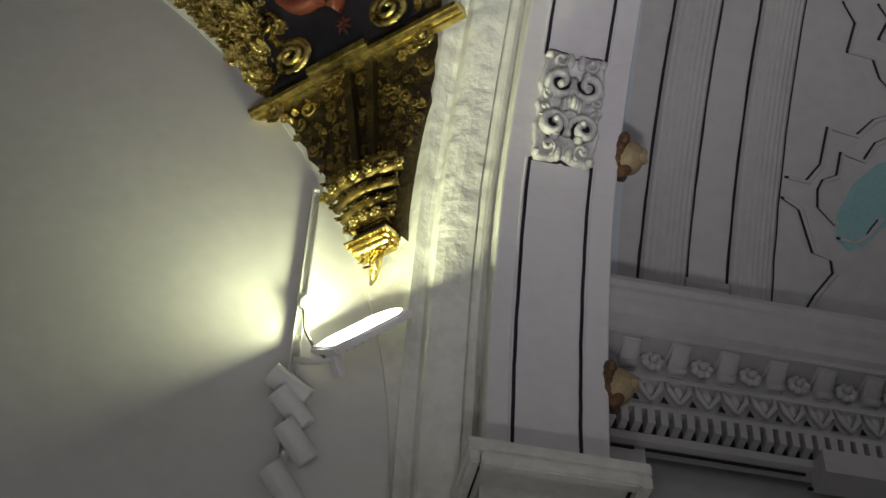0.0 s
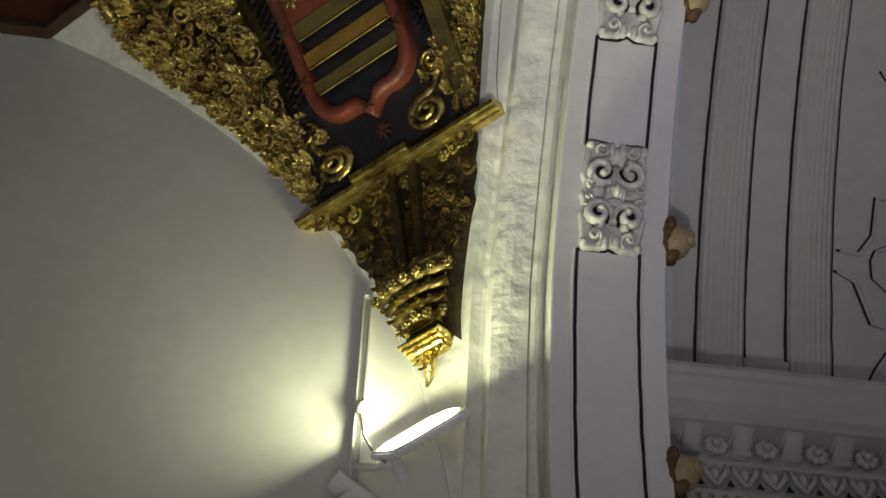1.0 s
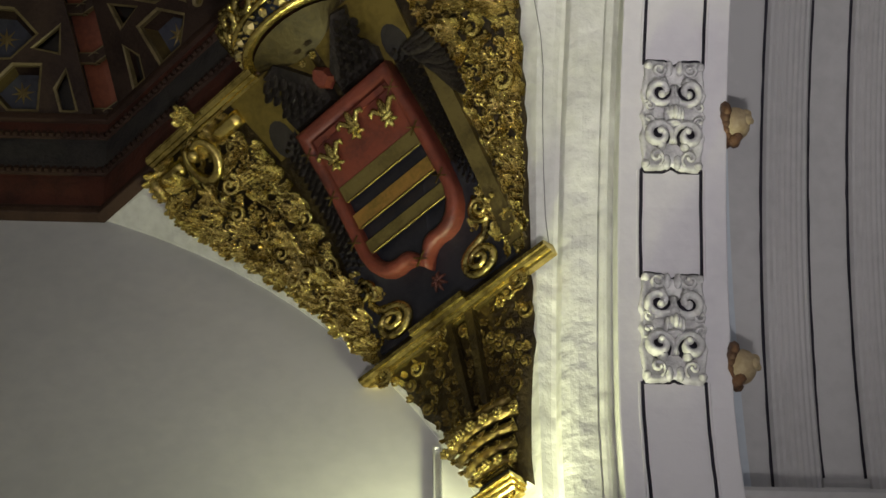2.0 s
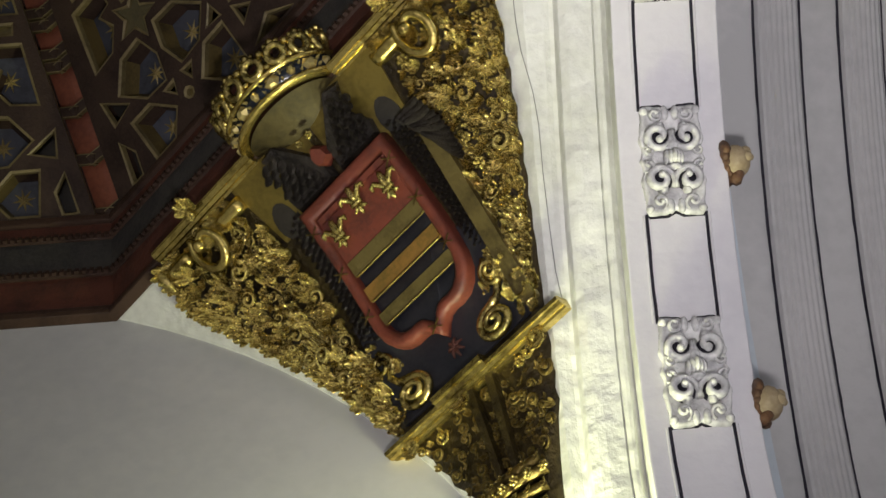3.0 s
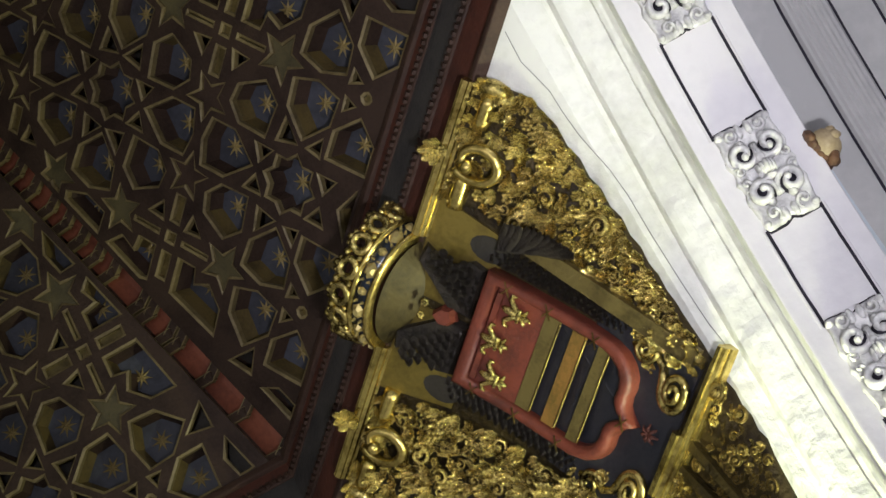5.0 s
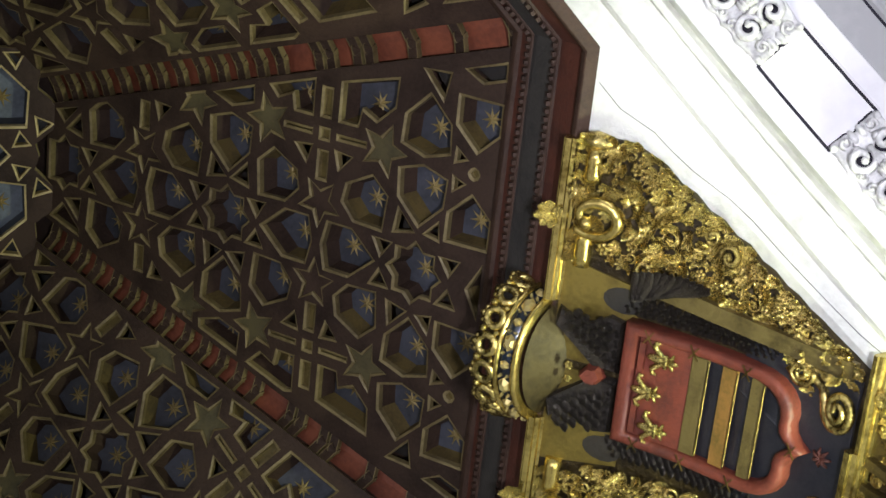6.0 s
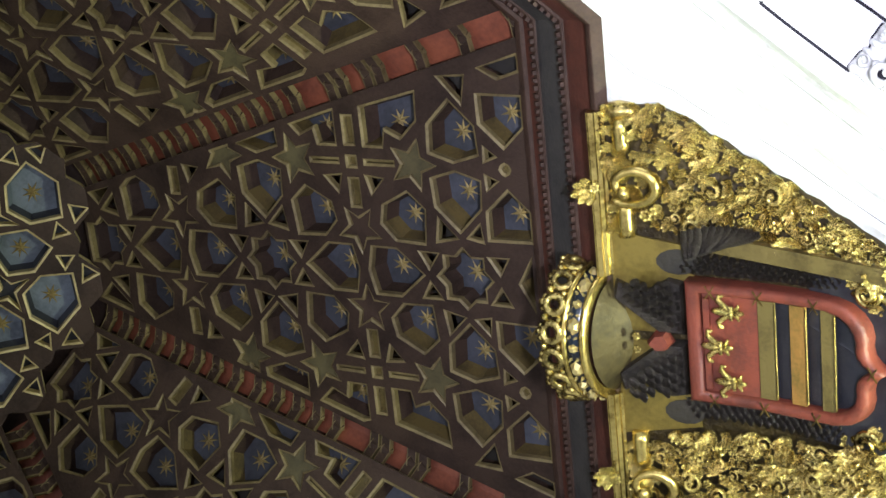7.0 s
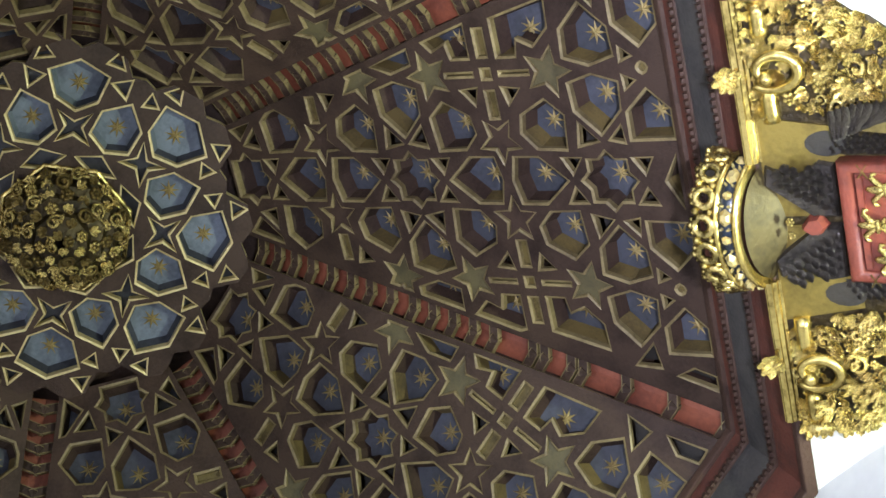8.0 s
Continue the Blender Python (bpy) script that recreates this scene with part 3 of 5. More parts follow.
for k in range(8):
    for a, r in ((-22.5, 1.005), (-18, 1.055), (-15, 1.075), (-9.5, 1.045), (-7.5, 0.99), (-4.5, 0.925), (0, 0.945), (4.5, 0.925), (7.5, 0.99), (9.5, 1.045), (15, 1.075), (18, 1.055)):
        t = radians(45 * k + a)
        jag.append((r * math.cos(t), r * math.sin(t)))
bm = bmesh.new()
plate(bm, jag, [poly for _, _, poly in rose], flat_fn, 0.05, 0.06, rim=0.012)
top_panel = part("flat_top_panel", bm, [WOOD, EDGELIT], ceiling, "brown octagonal top board with gilt edges coloured as lit")
for kind, _, poly in rose:
    bm = bmesh.new()
    if kind == "pale":
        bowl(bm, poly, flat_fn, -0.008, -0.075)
        # darker blue on most cheeks paints their shade
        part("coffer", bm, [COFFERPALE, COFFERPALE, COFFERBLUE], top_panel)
        put_star(top_panel, flat_fn, sum(p for p, _ in poly) / len(poly), sum(q for _, q in poly) / len(poly), -0.07, rng.uniform(0, 45))
    else:
        bm.faces.new([bm.verts.new(flat_fn(p, q, -0.02)) for p, q in grown(poly, 0.004)])
        part("inlay", bm, NAVY, top_panel)
# closing boards behind the straps
bm = bmesh.new()
for k in range(8):
    f1 = [octagon(RB + 0.35, ZB + 0.02, k), octagon(RB + 0.35, ZB + 0.02, k + 1), octagon(RT + 0.22, ZT + 0.17, k + 1), octagon(RT + 0.22, ZT + 0.17, k)]
    bm.faces.new([bm.verts.new(p) for p in f1])
bm.faces.new([bm.verts.new(octagon(RT + 0.22, ZT + 0.17, k)) for k in range(8)])
part("backing_boards", bm, FRAMEWOOD, ceiling)

# frieze below the panels: flat bands with rows of small teeth


def frieze_point(s, k, d=0.0):
    return octagon(R1 + (RB - R1) * s - d, Z1 + (ZB - Z1) * s, k)


frieze = tagged(new("frieze"), "dark red and blue painted wooden frieze with toothed mouldings", "frieze", kind="structure")
bands = ((0.0, 0.05, FRAMEWOOD, 0.035), (0.05, 0.10, FRAMEWOOD, 0.02), (0.10, 0.41, FRIEZERED, 0.0), (0.41, 0.47, FRAMEWOOD, 0.012), (0.47, 0.76, FRIEZEBLUE, 0.004), (0.76, 0.82, FRAMEWOOD, 0.012), (0.82, 0.93, FRIEZERED, 0.002), (0.93, 1.0, FRAMEWOOD, 0.022))
for s0, s1, material, d in bands:
    for k in range(8):
        bm = bmesh.new()
        rows = []
        for s, dd in ((s0, -0.02), (s0, d), (s0 + (s1 - s0) * 0.15, d + 0.004), (s1 - (s1 - s0) * 0.15, d + 0.004), (s1, d), (s1, -0.02)):
            rows.append([frieze_point(s, k, dd).lerp(frieze_point(s, k + 1, dd), i / 6) for i in range(7)])
        grid(bm, rows)
        part("moulding", bm, material, frieze)
bm = bmesh.new()
for s in (0.44, 0.79):
    for k in range(8):
        a, b = frieze_point(s, k, 0.02), frieze_point(s, k + 1, 0.02)
        n = 74
        for i in range(n):
            c = a.lerp(b, (i + 0.5) / n)
            m = Matrix.Translation(c) @ pose(0, 0, 0, 0, 0, 45 * (k + 1))
            box(bm, (0, 0, 0), (0.02, (b - a).length / n * 0.55, 0.028), m)
tagged(part("teeth", bm, FRAMEWOOD, frieze), kind="stuff")

# ================================================================ gilt heraldic relief on the pendentive
relief = thing("heraldic_relief", "gilded carved wooden coat of arms filling the pendentive", "coat of arms")


def frame_at(u, z, o, turn=0.0, size=1.0, fn=on_pend):
    """A pose on a surface: x along it, y up it, z out of it."""
    p = fn(u, z, o)
    x = (fn(u + 0.01, z, o) - p).normalized()
    n = (fn(u, z, o + 0.01) - p).normalized()
    y = n.cross(x).normalized()
    x = y.cross(n)
    m = Matrix((x, y, n)).transposed().to_4x4()
    m.translation = p
    return m @ pose(0, 0, 0, 0, 0, turn) @ Matrix.Scale(size, 4)


def data_of(name, bm, material, smooth=True):
    me = bpy.data.meshes.new(name)
    bm.to_mesh(me)
    bm.free()
    for m in (material if isinstance(material, (list, tuple)) else [material]):
        me.materials.append(m)
    if smooth:
        me.polygons.foreach_set("use_smooth", [True] * len(me.polygons))
    return me


def stick(me, name, parent, m, label=""):
    ob = new(name, me)
    ob.parent = parent
    ob.matrix_basis = m
    if label:
        tagged(ob, label)
    return ob


def spiral(turns, r0, r1, n, lift=0.35, start=0.0, sg=1):
    pts = []
    for i in range(n):
        t = i / (n - 1)
        a = start + sg * turns * math.tau * t
        r = r0 + (r1 - r0) * t
        pts.append(Vector((r * math.cos(a), r * math.sin(a), lift * (0.4 + 0.6 * t))))
    return pts


def leaf(bm, length, width, curl, ribs=True):
    """One curling acanthus lobe along +y with a hollow middle and a rolled tip."""
    rows = []
    for i in range(7):
        t = i / 6
        w = width * math.sin(math.pi * (0.14 + t * 0.66)) ** 0.8 * (0.72 if t == 1 else 1)
        a = curl * t * t
        y, z = length * (t - 0.25 * t * t * curl * 0.4), length * (0.12 + 0.5 * math.sin(a))
        rows.append([Vector((w * s, y, z - (0.35 * width if ribs and abs(s) < 0.1 else 0) - abs(s) ** 2 * width * 0.7)) for s in (-1, -0.55, 0, 0.55, 1)])
    grid(bm, rows)


def make_curl(sg):
    bm = bmesh.new()
    pts = spiral(1.35, 1.0, 0.18, 20, 0.5, 0.4, sg)
    tube(bm, pts, [0.12 + 0.17 * math.sin(math.pi * (0.15 + 0.7 * i / 19)) for i in range(20)], 6)
    ball(bm, (0, 0, 0.5), 0.26, seg=7, rings=5)
    for i in range(3):
        m = pose(0.9 * math.cos(0.4 - sg * 0.5 * i), 0.9 * math.sin(0.4 - sg * 0.5 * i), 0.05, 0, 0, -70 * sg + 35 * i * sg)
        b2 = bmesh.new()
        leaf(b2, 0.75, 0.22, 1.4)
        for f in b2.faces:
            bm.faces.new([bm.verts.new(m @ v.co) for v in f.verts])
        b2.free()
    return data_of("curled_leaf", bm, GOLD)


def make_fan(n, spread_deg, length, width):
    bm = bmesh.new()
    for i in range(n):
        a = -spread_deg / 2 + spread_deg * i / (n - 1)
        b2 = bmesh.new()
        leaf(b2, length * (1 - 0.25 * abs(a) / 90), width, 1.7)
        m = pose(0, -0.4, 0, 0, 0, a)
        for f in b2.faces:
            bm.faces.new([bm.verts.new(m @ v.co) for v in f.verts])
        b2.free()
    ball(bm, (0, -0.45, 0.12), 0.2, seg=7, rings=5)
    return data_of("acanthus_leaf", bm, GOLD)


def make_flower(n=6):
    bm = bmesh.new()
    for i in range(n):
        a = math.tau * i / n
        ball(bm, (0.55 * math.cos(a), 0.55 * math.sin(a), 0.25), 0.36, seg=7, rings=5, squash=(1, 1, 0.8))
    ball(bm, (0, 0, 0.42), 0.3, seg=7, rings=5)
    return data_of("flower", bm, GOLD)


CURLS = [make_curl(1), make_curl(-1)]
FAN3, FAN5 = make_fan(3, 80, 1.3, 0.30), make_fan(5, 150, 1.15, 0.26)
FLOWER = make_flower()
# darker copies of the carved leaves
DARKENED = {}
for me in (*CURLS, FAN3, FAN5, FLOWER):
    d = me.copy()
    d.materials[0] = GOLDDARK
    DARKENED[me.name] = d

# carved board behind everything, its ragged edge a little inside the corner
bm = bmesh.new()
zs = [7.60 - 0.05 * i for i in range(39)]


def board_half(z):
    w = half_width(z)
    if z < 6.15:
        return max(w * (0.62 + 0.28 * max(0.0, z - 5.8) / 0.35), 0.05)
    return min(0.985, w * 0.90 + 0.012 - 0.10 * max(0.0, w - 0.75) + 0.008 * math.sin(z * 60))


rows = []
for z in zs:
    w = board_half(z)
    rows.append([on_pend(w * s, z, o) for s, o in ((-1, -0.02), (-1, 0.025), (-0.5, 0.035), (0, 0.03), (0.5, 0.035), (1, 0.025), (1, -0.02))])
grid(bm, rows)
# the shade between the leaves is put into this board's colour
part("ground_board", bm, GROUND, relief, "gilded ground darkened as shade between the carving", True)
# plain gilt fields on both sides of the crown, and the dark ground round the shield's foot
for sg in (-1, 1):
    bm = bmesh.new()
    prism(bm, [(sg * 0.02, 7.58), (sg * 0.46, 7.58), (sg * 0.40, 7.36), (sg * 0.02, 7.36)], 0.03, 0.042, on_pend)
    part("plain_field", bm, FIELD, relief, "plain tarnished gilt field")
    # raised near-black disc paints the shade of a hollow
    bm = bmesh.new()
    prism(bm, [(sg * (0.335 + 0.055 * math.cos(a)), 7.405 + 0.06 * math.sin(a)) for a in (i * math.tau / 14 for i in range(14))], 0.042, 0.05, on_pend)
    part("hollow", bm, DARK, relief)
bm = bmesh.new()
prism(bm, [(0.405, 7.36), (0.475, 7.36), (0.425, 6.56), (0.355, 6.56)], 0.03, 0.07, on_pend)
part("side_bar", bm, STRIPE, relief, "dull gilt bar beside the shield")
bm = bmesh.new()
prism(bm, [(-0.36, 6.98), (-0.36, 6.53), (0.36, 6.53), (0.36, 6.98)], 0.03, 0.045, on_pend)
part("dark_field", bm, NAVY, relief, "nearly black painted field")


def moulded_bar(name, u0, u1, z0, z1, o, material, parent, steps=10):
    """A bar across the relief with a stepped, rounded front."""
    bm = bmesh.new()
    h = z1 - z0
    prof = [(0, 0.02), (0, o * 0.55), (0.18, o * 0.6), (0.22, o * 0.82), (0.45, o * 0.9), (0.5, o), (0.85, o), (0.92, o * 0.9), (1, o * 0.88), (1, 0.02)]
    vs = grid(bm, [[on_pend(u0 + (u1 - u0) * i / steps, z0 + h * v, d) for i in range(steps + 1)] for v, d in prof])
    bm.faces.new([r[0] for r in vs])
    bm.faces.new([r[-1] for r in vs][::-1])
    return part(name, bm, material, parent)


for sg in (-1, 1):
    moulded_bar("top_bar", sg * 0.27, sg * 0.955 + 0.015, 7.575, 7.612, 0.085, GOLDBAR, relief)
    for u0, u1 in ((0.44, 0.60), (0.80, 0.94)):
        bm = bmesh.new()
        tube(bm, [on_pend(sg * (u0 + (u1 - u0) * i / 4), 7.535, 0.055) for i in range(5)], [0.036, 0.04, 0.038, 0.04, 0.036], 10)
        part("roll_moulding", bm, GOLDBAR, relief, smooth=True)
    bm = bmesh.new()
    ball(bm, (sg * 0.975, 7.535, 0.05), 0.05, on_pend, 9, 6, (0.8, 1, 1))
    part("end_knob", bm, GOLD, relief, smooth=True)
moulded_bar("ledge", -0.47, 0.505, 6.435, 6.478, 0.10, GOLDBAR, relief)
moulded_bar("ledge_step", -0.16, 0.115, 6.44, 6.505, 0.125, GOLDBAR, relief)

# the shield

half = [(0.264, 7.373), (0.262, 7.15), (0.264, 6.93), (0.261, 6.865), (0.245, 6.81), (0.215, 6.768), (0.175, 6.742), (0.13, 6.732), (0.09, 6.735), (0.058, 6.728), (0.032, 6.708), (0.013, 6.684)]
outline = [(0.013 + p, q) for p, q in half] + [(0.013, 6.668)] + [(0.013 - p, q) for p, q in reversed(half)]
outline = outline[::-1]
inner = [(0.013 + (u - 0.013) * 0.815, 7.06 + (z - 7.06) * 0.85) for u, z in outline]
bm = bmesh.new()
n = len(outline)
rims = [[on_pend(u + (iu - u) * k, z + (iz - z) * k, o) for (u, z), (iu, iz) in zip(outline, inner)] for k, o in ((0, 0.03), (0, 0.098), (0.10, 0.115), (0.30, 0.122), (0.70, 0.122), (0.90, 0.115), (1.0, 0.098), (1.0, 0.03))]
grid(bm, rims, True)
shield = part("shield_rim", bm, RED, relief, "faded red painted shield rim", True)
bm = bmesh.new()
bm.faces.new([bm.verts.new(on_pend(u, z, 0.058)) for u, z in inner])
part("shield_field", bm, NAVY, shield, "dark blue painted field")


def inner_half(z):
    return 0.21 if z > 6.86 else 0.2


bm = bmesh.new()
prism(bm, [(-0.198, 7.322), (-0.198, 7.142), (0.224, 7.142), (0.224, 7.322)], 0.04, 0.098, on_pend)
part("chief", bm, RED, shield, "red upper field of the shield")
bm = bmesh.new()
prism(bm, [(-0.19, 7.318), (-0.19, 7.298), (0.215, 7.298), (0.215, 7.318)], 0.09, 0.113, on_pend, bevel=0.03)
part("fillet", bm, RED, shield)
for z0, z1, m in ((7.085, 7.14, STRIPE), (6.975, 7.028, ORANGE), (6.868, 6.915, STRIPE)):
    bm = bmesh.new()
    w = min(inner_half(z0), inner_half(z1))
    prism(bm, [(0.013 - w, z0), (0.013 + w, z0), (0.013 + w, z1), (0.013 - w, z1)], 0.08, 0.1, on_pend)
    part("stripe", bm, m, shield)
for z in (7.08, 6.97, 6.864):
    bm = bmesh.new()
    tube(bm, [on_pend(-0.19, z, 0.10), on_pend(0.215, z, 0.10)], [0.004, 0.004], 5)
    part("gilt_line", bm, GOLDDARK, shield)


def make_lily():
    bm = bmesh.new()
    ball(bm, (0, 0.35, 0.3), 0.34, seg=8, rings=6, squash=(0.7, 1.7, 0.6))
    for sg in (-1, 1):
        tube(bm, [Vector((sg * x, y, 0.3)) for x, y in ((0.12, -0.2), (0.3, 0.15), (0.6, 0.5), (0.85, 0.42), (0.85, 0.2))], [0.14, 0.17, 0.17, 0.14, 0.08], 6)
        tube(bm, [Vector((sg * x, y, 0.25)) for x, y in ((0.08, -0.3), (0.25, -0.55), (0.45, -0.62))], [0.1, 0.12, 0.07], 6)
    tube(bm, [Vector((-0.38, -0.25, 0.38)), Vector((0.38, -0.25, 0.38))], [0.13, 0.13], 6)
    ball(bm, (0, -0.65, 0.28), 0.2, seg=7, rings=5, squash=(0.8, 1.5, 0.8))
    return data_of("lily", bm, GOLD)


LILY = make_lily()
for u, z in ((0.165, 7.235), (0.01, 7.275), (-0.14, 7.235)):
    stick(LILY, "lily", shield, frame_at(u, z, 0.098, 0, 0.078), "small gilt lily")
for i in range(7):
    a = math.tau * i / 7 + 0.3
    bm = bmesh.new()
    tube(bm, [on_pend(0.013 + rr * math.cos(a), 6.622 + rr * math.sin(a), oo) for rr, oo in ((0.0, 0.06), (0.022, 0.07), (0.040, 0.055))], [0.006, 0.0085, 0.004], 6)
    part("red_tassel", bm, FRIEZERED, relief, smooth=True)
# crossed cords on the rim
for u, z in ((0.262, 7.29), (0.262, 7.13), (0.262, 6.93), (-0.255, 7.29), (-0.255, 7.12), (-0.255, 6.93), (0.013, 6.71)):
    for a in (35, -35):
        bm = bmesh.new()
        box(bm, (0, 0, 0), (0.07, 0.005, 0.005), frame_at(u * 0.92, z, 0.124, a))
        part("cord", bm, GOLDDARK, shield)

# blackened feathers round the shield: overlapping scales
bm = bmesh.new()
leaf(bm, 1.0, 0.42, 1.0)
SCALE = data_of("feather", bm, FEATHER)
r = random.Random(7)
for sg in (-1, 1):
    for row in range(3):
        for i in range(19):
            z = 7.41 - 0.028 * i - 0.012 * row
            u = 0.264 + 0.013 * sg + 0.018 + 0.026 * row
            stick(SCALE, "feather", relief, frame_at(sg * u, z, 0.045, 180 + sg * 28 + r.uniform(-9, 9), 0.052))
    # mantling that rises to the crown
    bm = bmesh.new()
    prism(bm, [(sg * 0.012, 7.385), (sg * 0.255, 7.385), (sg * 0.27, 7.43), (sg * 0.20, 7.50), (sg * 0.255, 7.575), (sg * 0.17, 7.585), (sg * 0.012, 7.46)], 0.035, 0.075, on_pend, bevel=0.12)
    part("mantling", bm, FEATHER, relief, "blackened mantling behind the shield")
    for row in range(7):
        for i in range(5):
            t = row / 6
            u, z = 0.02 + 0.045 * i + 0.03 * t, 7.425 + 0.02 * row - 0.0 * i
            if i < 4 - row * 0.35:
                stick(SCALE, "feather", relief, frame_at(sg * (u + 0.03 + 0.1 * t), z, 0.07 + 0.05 * t, 180 + sg * 20 + r.uniform(-8, 8), 0.055))
    # wing tips
    for i in range(11 if sg > 0 else 0):
        bm = bmesh.new()
        leaf(bm, 0.15 + 0.006 * i, 0.022, 0.55)
        ob = part("wing_feather", bm, FEATHER, relief, smooth=True)
        ob.matrix_basis = frame_at(sg * (0.365 + 0.008 * i), 7.365 - 0.013 * i, 0.10 + 0.004 * (i % 3), -sg * (96 + 6 * i))
# side scrolls at the shield's foot
for sg, (cu, cz) in ((1, (0.232, 6.578)), (-1, (-0.235, 6.592))):
    bm = bmesh.new()
    pts = [on_pend(cu + p.x * 0.088, cz + p.y * 0.062, 0.05 + 0.05 * p.z) for p in spiral(2.1, 1.0, 0.12, 40, 1.0, math.pi / 2, sg)]
    tail = [on_pend(cu + sg * u, cz + z, 0.06) for u, z in ((0.075, 0.235), (0.05, 0.20), (0.06, 0.16), (0.075, 0.12), (0.05, 0.085))]
    tube(bm, tail + pts, [0.012, 0.014, 0.016, 0.018, 0.019] + [0.021 - 0.010 * i / 39 for i in range(40)], 7)
    part("volute", bm, GOLD, relief, "large gilt volute", True)
    bm = bmesh.new()
    pts = [on_pend(cu + sg * 0.08 + p.x * 0.055, cz + 0.175 + p.y * 0.05, 0.055 + 0.03 * p.z) for p in spiral(1.6, 1.0, 0.15, 30, 1.0, -1.2, -sg)]
    tube(bm, pts, [0.015 - 0.006 * i / 29 for i in range(30)], 6)
    part("volute", bm, GOLD, relief, "small gilt volute", True)
    for du, dz, a, s in ((0.13, 0.20, 30, 0.05), (0.02, 0.14, 60, 0.045), (0.12, 0.08, -20, 0.04)):
        stick(FAN3, "acanthus_leaf", relief, frame_at(cu + sg * du, cz + dz, 0.05, -sg * a, s))

# large C-scrolls on the top bar
for sg in (-1, 1):
    bm = bmesh.new()
    pts = [on_pend(sg * 0.675 + p.x * 0.092, 7.505 + p.y * 0.08, 0.07 + 0.06 * p.z) for p in spiral(1.02, 1.0, 0.42, 34, 0.8, math.pi * 0.75, 1)]
    tube(bm, pts, [0.018 + 0.009 * math.sin(math.pi * i / 33) for i in range(34)], 8)
    ball(bm, pts[-1], 0.034, seg=9, rings=6)
    part("c_scroll", bm, GOLDBAR, relief, "large gilt scroll", True)
    stick(FAN5, "acanthus_leaf", relief, frame_at(sg * 0.645, 7.628, 0.085, sg * 12, 0.078))
    stick(FLOWER, "flower", relief, frame_at(sg * 0.66, 7.60, 0.09, 0, 0.03))
    stick(FAN3, "acanthus_leaf", relief, frame_at(sg * 0.63, 7.50, 0.06, 180, 0.045))

# foliage between the shield and the edge
r = random.Random(11)
placed = []
# scalloped rim of large turned-over leaves
for sg in (-1, 1):
    z = 6.56
    while z < 7.53:
        u = board_half(z) - 0.004
        size = r.uniform(0.050, 0.066)
        stick(FAN5, "acanthus_leaf", relief, frame_at(sg * u, z, 0.045, -sg * (62 + r.uniform(-22, 22)), size))
        stick(FLOWER, "flower", relief, frame_at(sg * (u - 0.045), z + 0.02, 0.06, r.uniform(0, 60), size * 0.45))
        placed.append((sg * u, z, size * 0.8))
        z += size * 1.05
tries = 0
while tries < 14000 and len(placed) < 640:
    tries += 1
    z = r.uniform(6.53, 7.565)
    sg = r.choice((-1, 1))
    lo, hi = (0.395 if sg > 0 else 0.345) + (z - 6.55) * 0.10, board_half(z) + 0.012
    if z < 6.85:
        lo = 0.34
    if z > 7.47:
        lo = 0.50
    if hi - lo < 0.01:
        continue
    u = r.uniform(lo, hi)
    edge = hi - u < 0.05
    size = r.choice((0.032, 0.040, 0.048, 0.060))
    if any(abs(sg * u - pu) ** 2 + (z - pz) ** 2 * 1.9 < (0.44 * (size + ps)) ** 2 for pu, pz, ps in placed):
        continue
    placed.append((sg * u, z, size))
    kind = r.random()
    o = r.uniform(0.03, 0.075)
    out = -sg * (55 + 25 * r.random())
    proud = Matrix.Diagonal((1, 1, 1.3, 1))
    if edge:
        stick(FAN3 if kind < 0.6 else FAN5, "acanthus_leaf", relief, frame_at(sg * u, z, o, out + r.uniform(-20, 20), size * 1.05) @ proud)
    elif kind < 0.10:
        stick(CURLS[r.randrange(2)], "curled_leaf", relief, frame_at(sg * u, z, o, r.uniform(0, 360), size * 0.8) @ proud)
    elif kind < 0.84:
        stick(FAN5 if kind < 0.5 else FAN3, "acanthus_leaf", relief, frame_at(sg * u, z, o, r.uniform(0, 360), size * 1.15) @ proud)
    else:
        stick(FLOWER, "flower", relief, frame_at(sg * u, z, o, r.uniform(0, 60), size * 0.6) @ proud)

# below the ledge: darker foliage, a middle rib and a tapering pendant
placed, tries = [], 0
while tries < 3000 and len(placed) < 95:
    tries += 1
    z = r.uniform(6.02, 6.42)
    hi = board_half(z)
    u = r.uniform(-hi, hi)
    size = r.uniform(0.02, 0.034)
    if any((u - pu) ** 2 + (z - pz) ** 2 * 1.3 < (0.7 * (size + ps)) ** 2 for pu, pz, ps in placed):
        continue
    placed.append((u, z, size))
    me = r.choice((CURLS[0], CURLS[1], FAN3, FLOWER, FAN3, FAN5))
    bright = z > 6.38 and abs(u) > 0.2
    # dark copies paint the shade under the ledge; its upper ends stay bright
    stick(me if bright else DARKENED[me.name], "foliage", relief, frame_at(u, z, 0.03, r.uniform(0, 360), size))
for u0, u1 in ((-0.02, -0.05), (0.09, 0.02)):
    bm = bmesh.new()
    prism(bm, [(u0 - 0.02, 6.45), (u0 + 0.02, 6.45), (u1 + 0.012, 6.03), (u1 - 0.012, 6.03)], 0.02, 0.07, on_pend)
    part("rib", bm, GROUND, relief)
for u, z, a in ((-0.36, 6.40, 0), (0.34, 6.39, 0)):
    stick(FAN5, "acanthus_leaf", relief, frame_at(u, z, 0.06, 180, 0.062))
    stick(CURLS[0], "curled_leaf", relief, frame_at(u, z + 0.03, 0.06, 90, 0.045))
stick(FAN5, "acanthus_leaf", relief, frame_at(-0.05, 6.39, 0.09, 180, 0.07))
